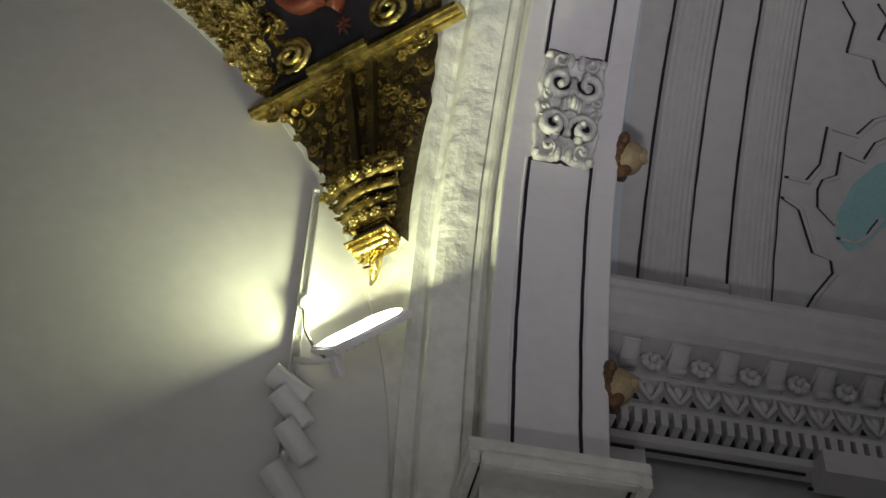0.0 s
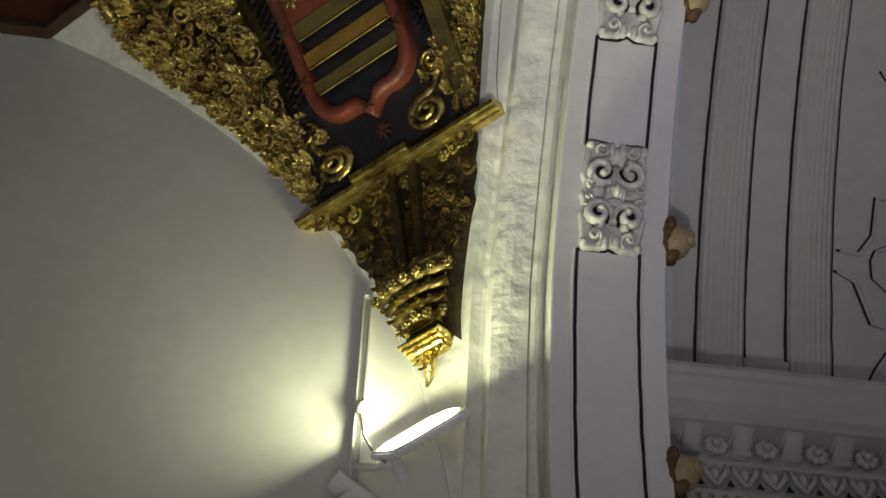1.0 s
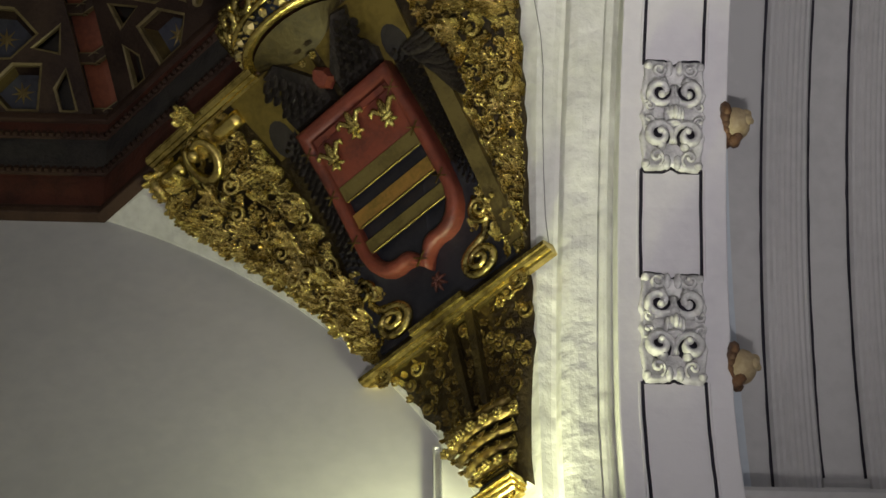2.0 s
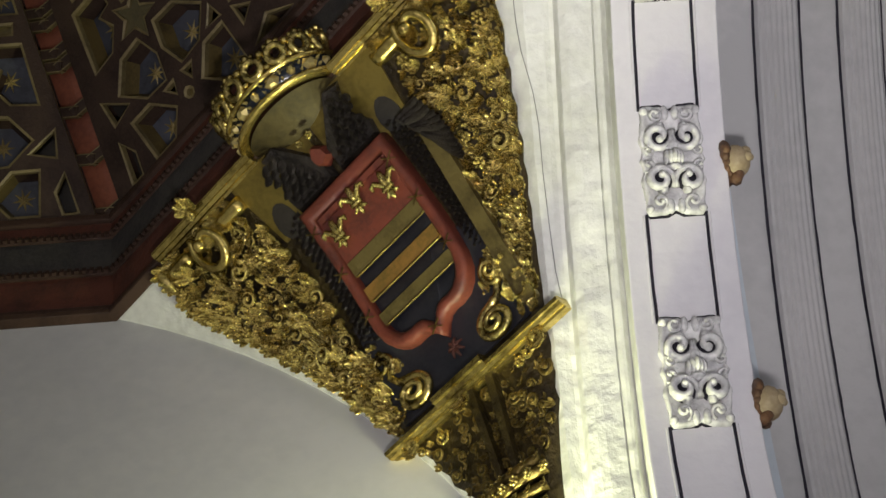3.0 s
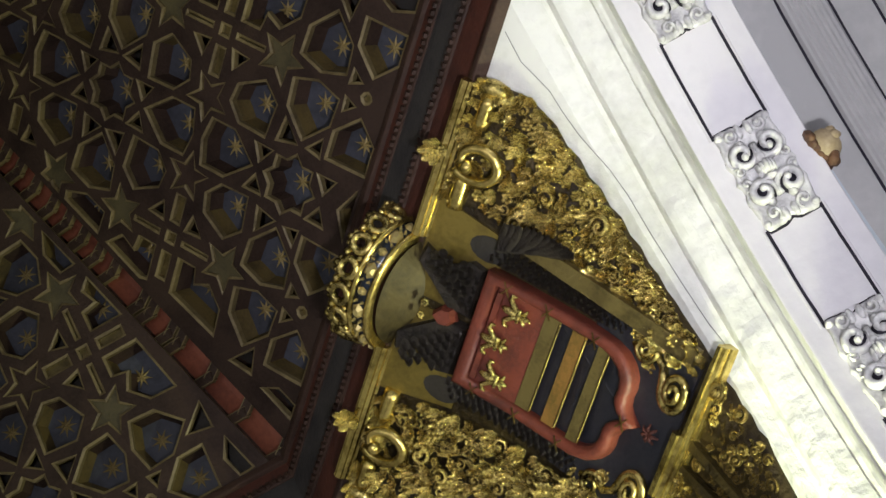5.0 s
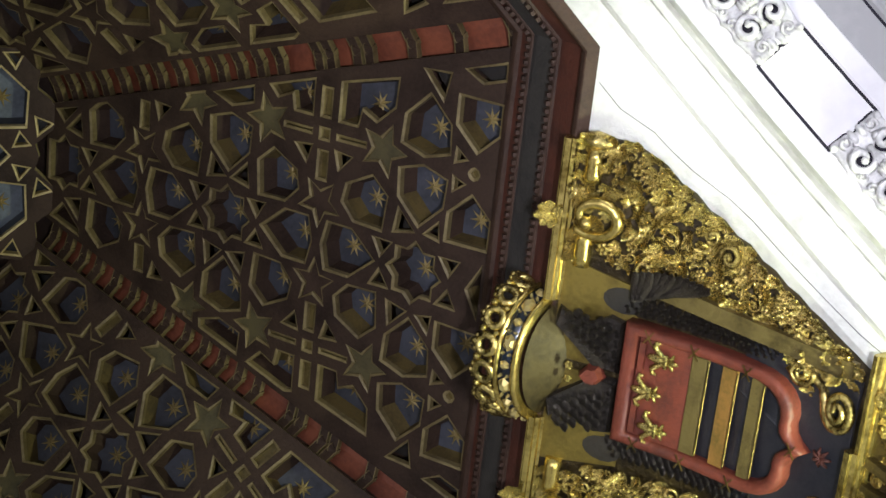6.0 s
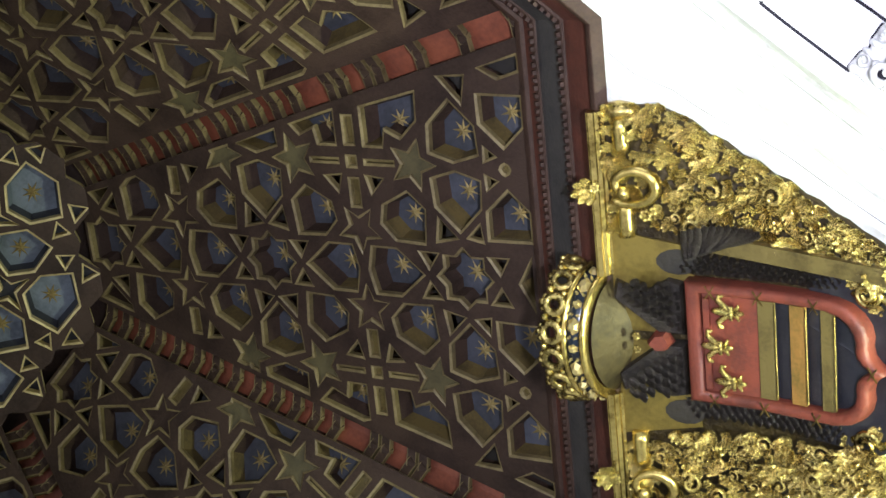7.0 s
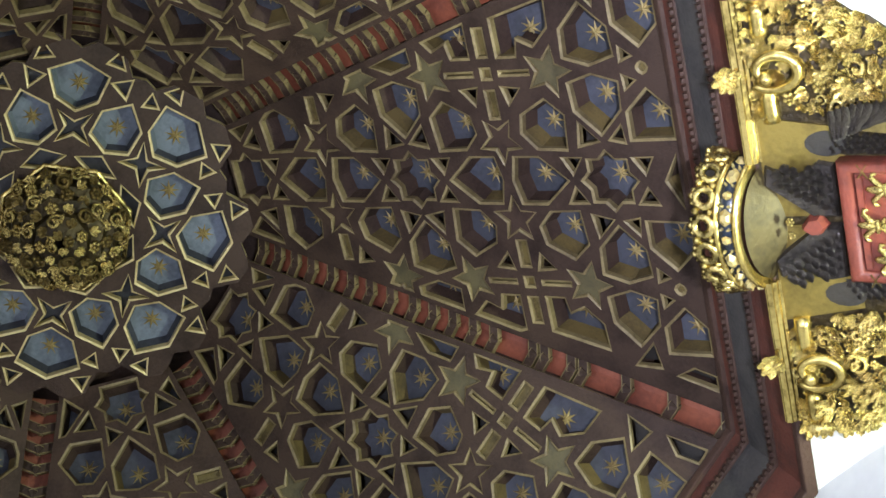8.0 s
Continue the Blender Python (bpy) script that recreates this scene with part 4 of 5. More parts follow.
for i, (w, h, o) in enumerate(((0.185, 0.05, 0.09), (0.20, 0.055, 0.12), (0.165, 0.05, 0.11), (0.14, 0.05, 0.10), (0.112, 0.045, 0.09))):
    zc = 6.03 - 0.058 * i
    mid = -0.032 + 0.003 * i
    bm = bmesh.new()
    tube(bm, [on_pend(mid - w * 0.85 + 1.7 * w * k / 8, zc, 0.03 + o * 0.55 * math.sin(math.pi * (0.12 + 0.76 * k / 8))) for k in range(9)], [h * 0.42] * 9, 8)
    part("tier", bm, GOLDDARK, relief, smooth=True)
    n = 7 - i // 2
    for k in range(n):
        t = k / (n - 1)
        me = (FAN3, FLOWER, FAN5, FAN3, FLOWER)[i]
        stick(me, "tier_leaf", relief, frame_at(mid - w * 0.85 + 1.7 * w * t, zc, 0.045 + o * 0.62 * math.sin(math.pi * (0.12 + 0.76 * t)), 180 + (t - 0.5) * 70, 0.027))
for zc, w, o in ((5.765, 0.075, 0.09), (5.735, 0.070, 0.085), (5.70, 0.092, 0.115), (5.683, 0.084, 0.105), (5.668, 0.074, 0.095)):
    moulded_bar("pendant_moulding", -0.018 - w, -0.018 + w, zc - 0.012, zc + 0.012, o, GOLDBAR if zc != 5.735 else DARK, relief, 4)
for u, z, s in ((-0.065, 5.64, 0.03), (-0.02, 5.635, 0.035), (0.035, 5.645, 0.03), (-0.045, 5.605, 0.025)):
    stick(FAN3, "tip_leaf", relief, frame_at(u, z, 0.06, 180 + r.uniform(-30, 30), s))
bm = bmesh.new()
tube(bm, [on_pend(-0.015, 5.66, 0.05), on_pend(-0.03, 5.61, 0.045), on_pend(-0.05, 5.575, 0.03), on_pend(-0.075, 5.57, 0.01)], [0.028, 0.023, 0.014, 0.006], 7)
part("tip", bm, GOLD, relief, smooth=True)

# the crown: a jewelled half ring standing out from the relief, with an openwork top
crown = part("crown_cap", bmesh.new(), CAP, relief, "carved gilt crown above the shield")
CR = 0.275


def on_crown(a, h, d=0.0):
    """a: degrees round the half ring, h: up its height, d: out from it."""
    q = radians(a)
    rr = CR + 0.25 * h + d
    base = on_pend(0, 7.60, 0.0)
    out = -(E45 * 0.80) - Vector((0, 0, 0.60))
    up = Vector((0, 0, 0.80)) - E45 * 0.60
    return base + T45 * (-0.012 + rr * math.cos(q)) + out * (rr * 0.80 * math.sin(q)) + up * (h - 0.02)


bm = bmesh.new()
rows = []
for k in (0.04, 0.2, 0.4, 0.6, 0.8, 0.95):
    sink = (E45 * 0.8 + Vector((0, 0, 0.6))) * (0.085 * math.sin(math.pi * k))
    rows.append([on_pend(-0.012, 7.475, 0.035).lerp(on_crown(180 * i / 16, 0.0, -0.01), k) + sink * math.sin(math.pi * (0.08 + 0.84 * i / 16)) for i in range(17)])
grid(bm, rows)
bm.to_mesh(crown.data)
bm.free()
crown.data.polygons.foreach_set("use_smooth", [True] * len(crown.data.polygons))
for h0, h1, d, material, nm in ((0.0, 0.022, 0.018, GOLDBAR, "lower_rim"), (0.022, 0.085, 0.0, GEM, "band"), (0.085, 0.105, 0.016, GOLDBAR, "upper_rim")):
    bm = bmesh.new()
    grid(bm, [[on_crown(180 * i / 28, h, e) for i in range(29)] for h, e in ((h0, -0.03), (h0, d * 0.6), ((h0 + h1) / 2, d), (h1, d * 0.6), (h1, -0.03), (h0, -0.03))])
    part(nm, bm, material, crown, smooth=True)


def jewel(a, h, s, lens):
    """A faceted gilt stone on the crown's band."""
    bm = bmesh.new()
    c = on_crown(a, h, 0.002)
    x, y = (on_crown(a + 2, h) - on_crown(a - 2, h)).normalized(), (on_crown(a, h + 0.01) - on_crown(a, h)).normalized()
    n = y.cross(x).normalized()
    if n.dot(on_crown(a, h, 0.05) - c) < 0:
        n = -n
    ring = [bm.verts.new(c + x * s * lens * math.cos(t) + y * s * math.sin(t)) for t in (math.tau * i / 6 for i in range(6))]
    tip = [bm.verts.new(c + n * 0.02 + x * s * 0.45 * lens * math.cos(t) + y * s * 0.45 * math.sin(t)) for t in (math.tau * i / 6 for i in range(6))]
    bm.faces.new(tip)
    for i in range(6):
        bm.faces.new((ring[i - 1], ring[i], tip[i], tip[i - 1]))
    part("jewel", bm, JEWEL, crown)


for i in range(9):
    jewel(12 + 19.5 * i, 0.053, 0.031 if i % 2 else 0.025, 1.25 if i % 2 else 0.85)
    if i < 8:
        for dh in (-0.015, 0.015):
            jewel(21.7 + 19.5 * i, 0.053 + dh, 0.009, 1.0)
for i in range(8):
    a = 11 + 22.5 * i
    bm = bmesh.new()
    pts = []
    for k in range(13):
        t = math.tau * k / 12
        pts.append(on_crown(a + 7.6 * math.cos(t), 0.152 + 0.04 * math.sin(t), 0.0))
    tube(bm, pts, [0.019] * 13, 8, caps=False)
    part("openwork_ring", bm, GOLD, crown, "pierced gilt ring", True)
    bm = bmesh.new()
    for da, h, s in ((11.2, 0.12, 0.016), (11.2, 0.185, 0.018), (0, 0.205, 0.018), (5, 0.198, 0.014), (-5, 0.198, 0.014)):
        p = on_crown(a + da, h, 0.004)
        ball(bm, p, s, seg=7, rings=5)
    part("pearl_finial", bm, GOLD, crown, smooth=True)
# flower and red tongue below the crown
for a, s in ((80, 0.024), (100, 0.022)):
    stick(FLOWER, "flower", crown, frame_at(-0.012 + 0.03 * (1 if a < 90 else -1), 7.52, 0.10, a, s))
bm = bmesh.new()
prism(bm, [(-0.055, 7.47), (-0.02, 7.50), (0.03, 7.475), (0.04, 7.44), (-0.01, 7.42), (-0.05, 7.44)], 0.06, 0.11, on_pend, bevel=0.3)
part("red_leaf", bm, RED, relief)

# ================================================================ the gilt boss that hangs from the ceiling's middle
boss = thing("ceiling_boss", "gilt carved honeycomb boss hanging from the wooden ceiling", "boss")
rng = random.Random(9)
bm = bmesh.new()
prof = [(0.33, 0.05), (0.34, 0.09), (0.31, 0.12), (0.30, 0.17), (0.25, 0.19), (0.235, 0.23), (0.17, 0.26), (0.15, 0.30), (0.08, 0.33), (0.03, 0.35)]
grid(bm, [[Vector((r * math.cos(math.tau * i / 8), r * math.sin(math.tau * i / 8), ZT - d)) for i in range(8)] for r, d in prof], True)
part("core", bm, GROUND, boss)
for rr, dd, th in ((0.375, 0.06, 0.016), (0.345, 0.085, 0.012)):
    bm = bmesh.new()
    tube(bm, [Vector((rr * math.cos(math.tau * i / 8), rr * math.sin(math.tau * i / 8), ZT - dd)) for i in range(9)], [th] * 9, 8)
    part("rim_moulding", bm, GOLD, boss)
for row, (rr, dd, n, size) in enumerate(((0.33, 0.10, 24, 0.042), (0.29, 0.16, 20, 0.046), (0.235, 0.21, 16, 0.046), (0.175, 0.26, 12, 0.046), (0.11, 0.31, 8, 0.044), (0.04, 0.35, 4, 0.042))):
    for i in range(n):
        a = math.tau * (i + 0.5 * (row % 2)) / n
        nrm = Vector((math.cos(a) * 0.6, math.sin(a) * 0.6, -0.8)).normalized()
        x = nrm.cross(Vector((0, 0, 1))).normalized()
        m = Matrix((x, nrm.cross(x), nrm)).transposed().to_4x4()
        m.translation = (rr * math.cos(a), rr * math.sin(a), ZT - dd)
        me = (FAN3, FLOWER, FAN5, CURLS[0])[(i + row) % 4]
        stick(me if i % 3 else DARKENED[me.name], "carved_cell", boss, m @ pose(0, 0, 0, 0, 0, 180 + rng.uniform(-40, 40)) @ Matrix.Scale(size, 4))

# ================================================================ the arch towards the nave
def ink_line(bm, pts, width, fn):
    """A flat painted line along (a, b) points on a surface."""
    for i in range(len(pts) - 1):
        (a0, b0), (a1, b1) = pts[i], pts[i + 1]
        p0, p1 = fn(a0, b0, 0.004), fn(a1, b1, 0.004)
        d = (p1 - p0).normalized()
        n = (fn(a0, b0, 0.02) - fn(a0, b0, 0.0)).normalized()
        s = d.cross(n) * width / 2
        e = d * width * 0.3
        vs = [bm.verts.new(p) for p in (p0 - s - e, p0 + s - e, p1 + s + e, p1 - s + e)]
        bm.faces.new(vs)


ROSE = [28.25 + 16.0 * i for i in range(9)]
HALF_ROSE = 3.95
arch_lines = tagged(new("arch_lines"), "thin black painted panel lines on the arch band", "painted lines", kind="structure")
XL, XR = 3.578, 3.806
edges = [-6.0] + [x for c in ROSE for x in (c - HALF_ROSE, c + HALF_ROSE)] + [186.0]
for i in range(0, len(edges), 2):
    a0, a1 = edges[i], edges[i + 1]
    n = max(3, int((a1 - a0) / 1.2))
    wob = random.Random(i)
    for x in (XL, XR):
        bm = bmesh.new()
        ink_line(bm, [(x + wob.uniform(-0.0015, 0.0015), a0 + (a1 - a0) * k / n) for k in range(n + 1)], 0.0125, on_band)
        part("panel_line", bm, INK, arch_lines)
        bm = bmesh.new()
        e = 0.011 if x == XR else -0.011
        grid(bm, [[on_band(x + e + s, a0 + (a1 - a0) * k / n, o) for k in range(n + 1)] for s, o in ((-0.006, 0.0), (-0.003, 0.007), (0.003, 0.007), (0.006, 0.0))])
        part("panel_bead", bm, STUCCO, arch_lines)


def make_rosette():
    """A carved stucco panel with four scrolled leaves round a mask-like knot."""
    bm = bmesh.new()
    w, h = 0.118, 0.21

    def edge(t):
        x, y = math.cos(t), math.sin(t)
        k = 1 / max(abs(x) / w, abs(y) / h)
        k *= 1 + 0.045 * math.cos(10 * t) + 0.02 * math.cos(22 * t)
        return x * k, y * k
    ol = [edge(math.tau * i / 72) for i in range(72)]
    rows = [[Vector((x * s, y * s, o)) for x, y in ol] for s, o in ((1.0, 0.0), (1.0, 0.016), (0.95, 0.024), (0.86, 0.018), (0.5, 0.012), (0.02, 0.012))]
    grid(bm, rows, True)
    body = data_of("carved_panel", bm, CARVED)
    # flattened black lump that paints the shade inside a scroll
    bm = bmesh.new()
    ball(bm, (0, 0, 0), 0.043, seg=12, rings=5, squash=(1.0, 0.95, 0.45))
    holes = data_of("hollow", bm, INK)
    bm = bmesh.new()
    bm.faces.new([bm.verts.new((x * 0.99, y * 1.065, 0.0055)) for x, y in ol])
    back = data_of("outline", bm, INK)
    return body, holes, back


ROSE_BODY, ROSE_SHADES, ROSE_BACK = make_rosette()


def make_scroll(r0, turns, st):
    bm = bmesh.new()
    pts = []
    for i in range(18):
        t = i / 17
        a = st + turns * math.tau * t
        r = r0 * (1 - 0.72 * t)
        pts.append(Vector((r * math.cos(a), r * math.sin(a), 0.026 + 0.02 * t)))
    tube(bm, pts, [r0 * (0.17 + 0.12 * math.sin(math.pi * i / 17)) for i in range(18)], 6)
    ball(bm, pts[-1], r0 * 0.27, seg=8, rings=6)
    return data_of("scroll", bm, CARVED)


def make_lump(sx, sy, sz):
    bm = bmesh.new()
    ball(bm, (0, 0, 0), 1.0, seg=8, rings=6, squash=(sx, sy, sz))
    return data_of("lump", bm, CARVED)


ROSE_PIECES = []                   # (mesh, name, x, y, z, mirror x, mirror y)
BIG, MID, SMALL = make_scroll(0.057, 1.28, 2.6), make_scroll(0.029, 1.1, 2.0), make_scroll(0.024, 1.0, 1.0)
BUD, CORNER, DART, FOLD, CHIN, BROW = make_lump(0.02, 0.02, 0.02), make_lump(0.017, 0.017, 0.017), make_lump(0.016, 0.032, 0.016), make_lump(0.012, 0.029, 0.022), make_lump(0.034, 0.014, 0.022), make_lump(0.024, 0.026, 0.018)
for sx in (-1, 1):
    for sy in (-1, 1):
        ROSE_PIECES += [(BIG, "scroll", 0.056, 0.085, 0, sx, sy), (MID, "scroll", 0.062, 0.172, 0, sx, sy), (SMALL, "scroll", 0.096, 0.028, 0, sx, sy),
                        (BUD, "bud", 0.045, 0.125, 0.03, sx, sy), (CORNER, "bud", 0.10, 0.195, 0.02, sx, sy), (DART, "dart", 0.02, 0.185, 0.02, sx, sy)]
ROSE_PIECES += [(FOLD, "knot_fold", (i - 2) * 0.014, 0.0, 0.034 + 0.01 * (2 - abs(i - 2)), 1, 1) for i in range(5)]
ROSE_PIECES += [(CHIN, "knot", 0, -0.035, 0.03, 1, 1), (BROW, "knot", 0, 0.05, 0.03, 1, 1)]
for i, a in enumerate(ROSE):
    ob = thing("rosette", "carved white stucco rosette panel with black outline on the arch", "rosette", "rosettes along the arch")
    p = on_band((XL + XR) / 2, a, 0.0)
    t = (on_band(XL, a + 0.5, 0.0) - on_band(XL, a, 0.0)).normalized()
    n = (on_band(XL, a, 0.1) - on_band(XL, a, 0.0)).normalized()
    x = t.cross(n)
    m = Matrix((x, t, n)).transposed().to_4x4()
    m.translation = p
    ob.matrix_basis = m @ Matrix.Diagonal((1, 1, 1.6, 1))
    for me, nm in ((ROSE_BODY, "carved_panel"), (ROSE_BACK, "outline")):
        c = new(nm, me)
        c.parent = ob
    for me, nm, px, py, pz, mx, my in ROSE_PIECES:
        c = new(nm, me)
        c.parent = ob
        c.matrix_basis = Matrix.Translation((mx * px, my * py, pz)) @ Matrix.Diagonal((mx, my, 1, 1))
    # black lumps stand in for shade within the four big scrolls
    for sx in (-1, 1):
        for cy in (0.082, -0.088):
            c = new("hollow", ROSE_SHADES)
            c.parent = ob
            c.location = (sx * 0.05, cy, 0.020)


def make_head():
    """A plain plaster cherub head in profile, with a cap of hair."""
    bm = bmesh.new()
    ball(bm, (0.05, -0.01, 0), 0.072, seg=16, rings=11, squash=(0.95, 1.08, 0.95), mi=0)
    ball(bm, (0.10, -0.05, 0), 0.030, seg=10, rings=7, squash=(0.9, 0.8, 0.9), mi=0)
    ball(bm, (0.122, -0.018, 0), 0.014, seg=8, rings=5, squash=(1.1, 1.2, 0.8), mi=0)
    for s in (-1, 1):
        ball(bm, (0.10, -0.03, s * 0.033), 0.025, seg=8, rings=6, mi=0)
    for i in range(12):
        a = math.tau * i / 12
        ball(bm, (0.035 + 0.01 * math.cos(3 * a), 0.05 + 0.022 * math.cos(a), 0.055 * math.sin(a)), 0.027, seg=7, rings=5, mi=1)
    for i in range(6):
        ball(bm, (0.005 + 0.004 * (i % 2), 0.06 - 0.028 * i, 0.0), 0.038, seg=8, rings=6, squash=(0.7, 1, 1.5), mi=1)
    return data_of("cherub_head", bm, [FLESH, HAIR])


HEAD = make_head()
for i, a in enumerate((8.4, 25.8, 43.8, 61.0, 79.0, 97.0, 115.0, 133.0, 151.0)):
    ob = tagged(new("cherub_head", HEAD), "painted plaster head with brown hair on the arch edge", "carved head", "heads along the arch")
    p = on_band(XE - 0.005, a, -0.03)
    t = (on_band(XE, a + 0.5, 0.0) - on_band(XE, a, 0.0)).normalized()
    x = Vector((1, 0, 0))
    m = Matrix((x, -t, x.cross(-t))).transposed().to_4x4()
    m.translation = p
    ob.matrix_basis = m @ pose(0, 0, 0, 25, 0, 8 * math.sin(i * 2.3)) @ Matrix.Scale(0.86, 4)

# impost block at the arch's foot: a projecting slab with a sunk panel below
impost = thing("impost_block", "projecting white impost slab with a black outlined panel", "impost")
bm = bmesh.new()
IX0, IX1, IY0, IY1, IZ0, IZ1 = 3.40, 3.975, 2.86, 3.22, 4.585, 4.645
box(bm, ((IX0 + IX1) / 2, (IY0 + IY1) / 2, IZ1 - 0.012), (IX1 - IX0, IY1 - IY0, 0.050))
bmesh.ops.bevel(bm, geom=bm.edges[:], offset=0.006, segments=2, affect="EDGES")
part("slab", bm, WHITE, impost)
for c, s in (((IX0 + 0.02, (IY0 + IY1) / 2, IZ0), (0.03, IY1 - IY0, 0.05)), ((IX1 - 0.02, (IY0 + IY1) / 2, IZ0), (0.04, IY1 - IY0, 0.05)), (((IX0 + IX1) / 2, IY0 + 0.02, IZ0), (IX1 - IX0 - 0.081, 0.04, 0.05))):
    bm = bmesh.new()
    box(bm, c, s)
    bmesh.ops.bevel(bm, geom=bm.edges[:], offset=0.006, segments=2, affect="EDGES")
    part("border", bm, WHITE, impost)
bm = bmesh.new()
for c, s in ((((IX0 + IX1) / 2, IY0 + 0.046, IZ0 + 0.018), (IX1 - IX0 - 0.09, 0.010, 0.006)), ((IX0 + 0.046, (IY0 + IY1) / 2, IZ0 + 0.018), (0.010, IY1 - IY0 - 0.1, 0.006)), ((IX1 - 0.046, (IY0 + IY1) / 2, IZ0 + 0.018), (0.010, IY1 - IY0 - 0.1, 0.006))):
    box(bm, c, s)
part("painted_line", bm, INK, impost)
bm = bmesh.new()
box(bm, ((X1 + XE) / 2, 3.16, 4.3), (XE - X1 + 0.05, 0.26, 0.64))
part("shaft", bm, WHITE, impost)

# ================================================================ the nave vault seen past the arch
def on_vault(x, a, o):
    # drift with height, likewise fitted to the camera's view
    x += 0.0024 * (min(a, 180 - a) - 20) - view_shear(a)
    return on_band(x, a, o, RV)


A0 = 19.2
ribs = tagged(new("vault_bands"), "moulded white stucco bands on the nave vault", "vault moulding", kind="structure")
for x0, x1, low in ((4.105, 4.285, 0), (4.455, 4.625, 0)):
    bm = bmesh.new()
    prof, n = [], 16
    for i in range(n + 1):
        t = i / n
        prof.append((x0 + (x1 - x0) * t, 0.012 + 0.030 * math.sin(math.pi * t) ** 0.6 + (0.003 if i % 2 else -0.002)))
    prof = [(x0, 0.0)] + prof + [(x1, 0.0)]
    grid(bm, [[on_vault(x, A0 + (180 - 2 * A0) * k / 80, o) for k in range(81)] for x, o in prof])
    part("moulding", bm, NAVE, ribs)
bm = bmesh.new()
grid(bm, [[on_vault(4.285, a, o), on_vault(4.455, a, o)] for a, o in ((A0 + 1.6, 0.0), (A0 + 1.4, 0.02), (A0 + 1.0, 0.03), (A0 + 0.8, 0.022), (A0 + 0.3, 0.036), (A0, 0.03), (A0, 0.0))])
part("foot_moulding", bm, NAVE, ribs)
lines = tagged(new("vault_lines"), "black painted lines along the vault mouldings", "painted lines", kind="structure")
for x, w, a in ((4.10, 0.013, A0), (4.29, 0.013, A0 + 1.6), (4.45, 0.013, A0 + 1.6), (4.632, 0.007, A0)):
    bm = bmesh.new()
    wob = random.Random(int(x * 100))
    ink_line(bm, [(x + wob.uniform(-0.002, 0.002), a + (180 - 2 * a) * k / 110) for k in range(111)], w, on_vault)
    part("painted_line", bm, INK, lines)

# interlaced strap ornament on the vault, its outline painted black
SIDE = [(4.782, 42.1), (4.846, 40.8), (4.833, 38.7), (4.942, 38.6), (4.985, 37.3), (5.04, 36.6), (5.14, 36.2)]
LOW = [(5.14, 35.0), (5.05, 34.8), (4.98, 34.2), (4.916, 32.9), (4.795, 33.1), (4.784, 30.4), (4.73, 29.0), (4.648, 29.1)]
LOW2 = [(4.641, 27.6), (4.713, 27.0), (4.781, 24.1), (4.858, 23.8), (4.87, 22.8), (4.80, 21.0), (4.737, 18.8)]
INNER = [(5.14, 33.4), (5.057, 33.2), (5.0, 32.6), (4.958, 31.2), (4.862, 31.5), (4.856, 29.8), (4.80, 29.3), (4.785, 28.6), (4.79, 27.4), (4.866, 26.3)]
INNER2 = [(4.88, 25.4), (4.94, 25.3), (5.0, 26.0), (5.05, 27.4)]
UP2 = [(4.93, 42.4), (4.985, 41.5), (4.955, 40.0), (5.14, 39.6)]
strap = tagged(new("strap_ornament"), "white strapwork ornament outlined in black on the vault", "strapwork", kind="structure")
for pts in (SIDE, LOW, LOW2, INNER, INNER2, UP2):
    for reps in (0.0, 2.1):
        bm = bmesh.new()
        ink_line(bm, [(x + reps, a) for x, a in pts], 0.011, on_vault)
        part("outline", bm, INK, strap)
    bm = bmesh.new()
    tube(bm, [on_vault(x + 0.014, a, 0.002) for x, a in pts], [0.010] * len(pts), 6)
    part("bead", bm, NAVE, strap)
bm = bmesh.new()
ring = [(4.87, 27.0), (4.93, 29.5), (5.02, 31.2), (5.14, 32.2), (5.14, 27.5), (5.06, 26.6), (5.0, 25.2), (4.93, 24.6), (4.88, 25.2)]
bm.faces.new([bm.verts.new(on_vault(x, a, 0.003)) for x, a in ring])
part("teal_field", bm, TEAL, strap, "teal painted field")

# entablature on the nave's north wall
entab = tagged(new("entablature"), "grey-white stucco cornice with brackets, leaf and tooth rows", "cornice", kind="structure")
YW = 3.30


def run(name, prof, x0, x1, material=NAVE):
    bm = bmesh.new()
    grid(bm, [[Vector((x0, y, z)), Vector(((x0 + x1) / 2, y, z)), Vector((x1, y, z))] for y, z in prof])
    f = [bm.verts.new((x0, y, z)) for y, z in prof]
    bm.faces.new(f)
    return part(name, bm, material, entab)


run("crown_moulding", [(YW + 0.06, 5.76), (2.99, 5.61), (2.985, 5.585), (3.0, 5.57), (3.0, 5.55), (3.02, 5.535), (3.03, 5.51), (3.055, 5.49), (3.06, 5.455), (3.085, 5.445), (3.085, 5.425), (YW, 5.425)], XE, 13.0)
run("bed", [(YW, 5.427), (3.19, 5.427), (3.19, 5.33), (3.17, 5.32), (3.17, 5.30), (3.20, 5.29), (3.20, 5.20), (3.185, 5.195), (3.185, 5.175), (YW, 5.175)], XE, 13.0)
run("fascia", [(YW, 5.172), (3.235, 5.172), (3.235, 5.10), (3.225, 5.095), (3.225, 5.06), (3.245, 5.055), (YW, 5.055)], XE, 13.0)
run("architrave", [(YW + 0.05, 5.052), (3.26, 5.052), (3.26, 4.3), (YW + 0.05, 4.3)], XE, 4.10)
bm = bmesh.new()
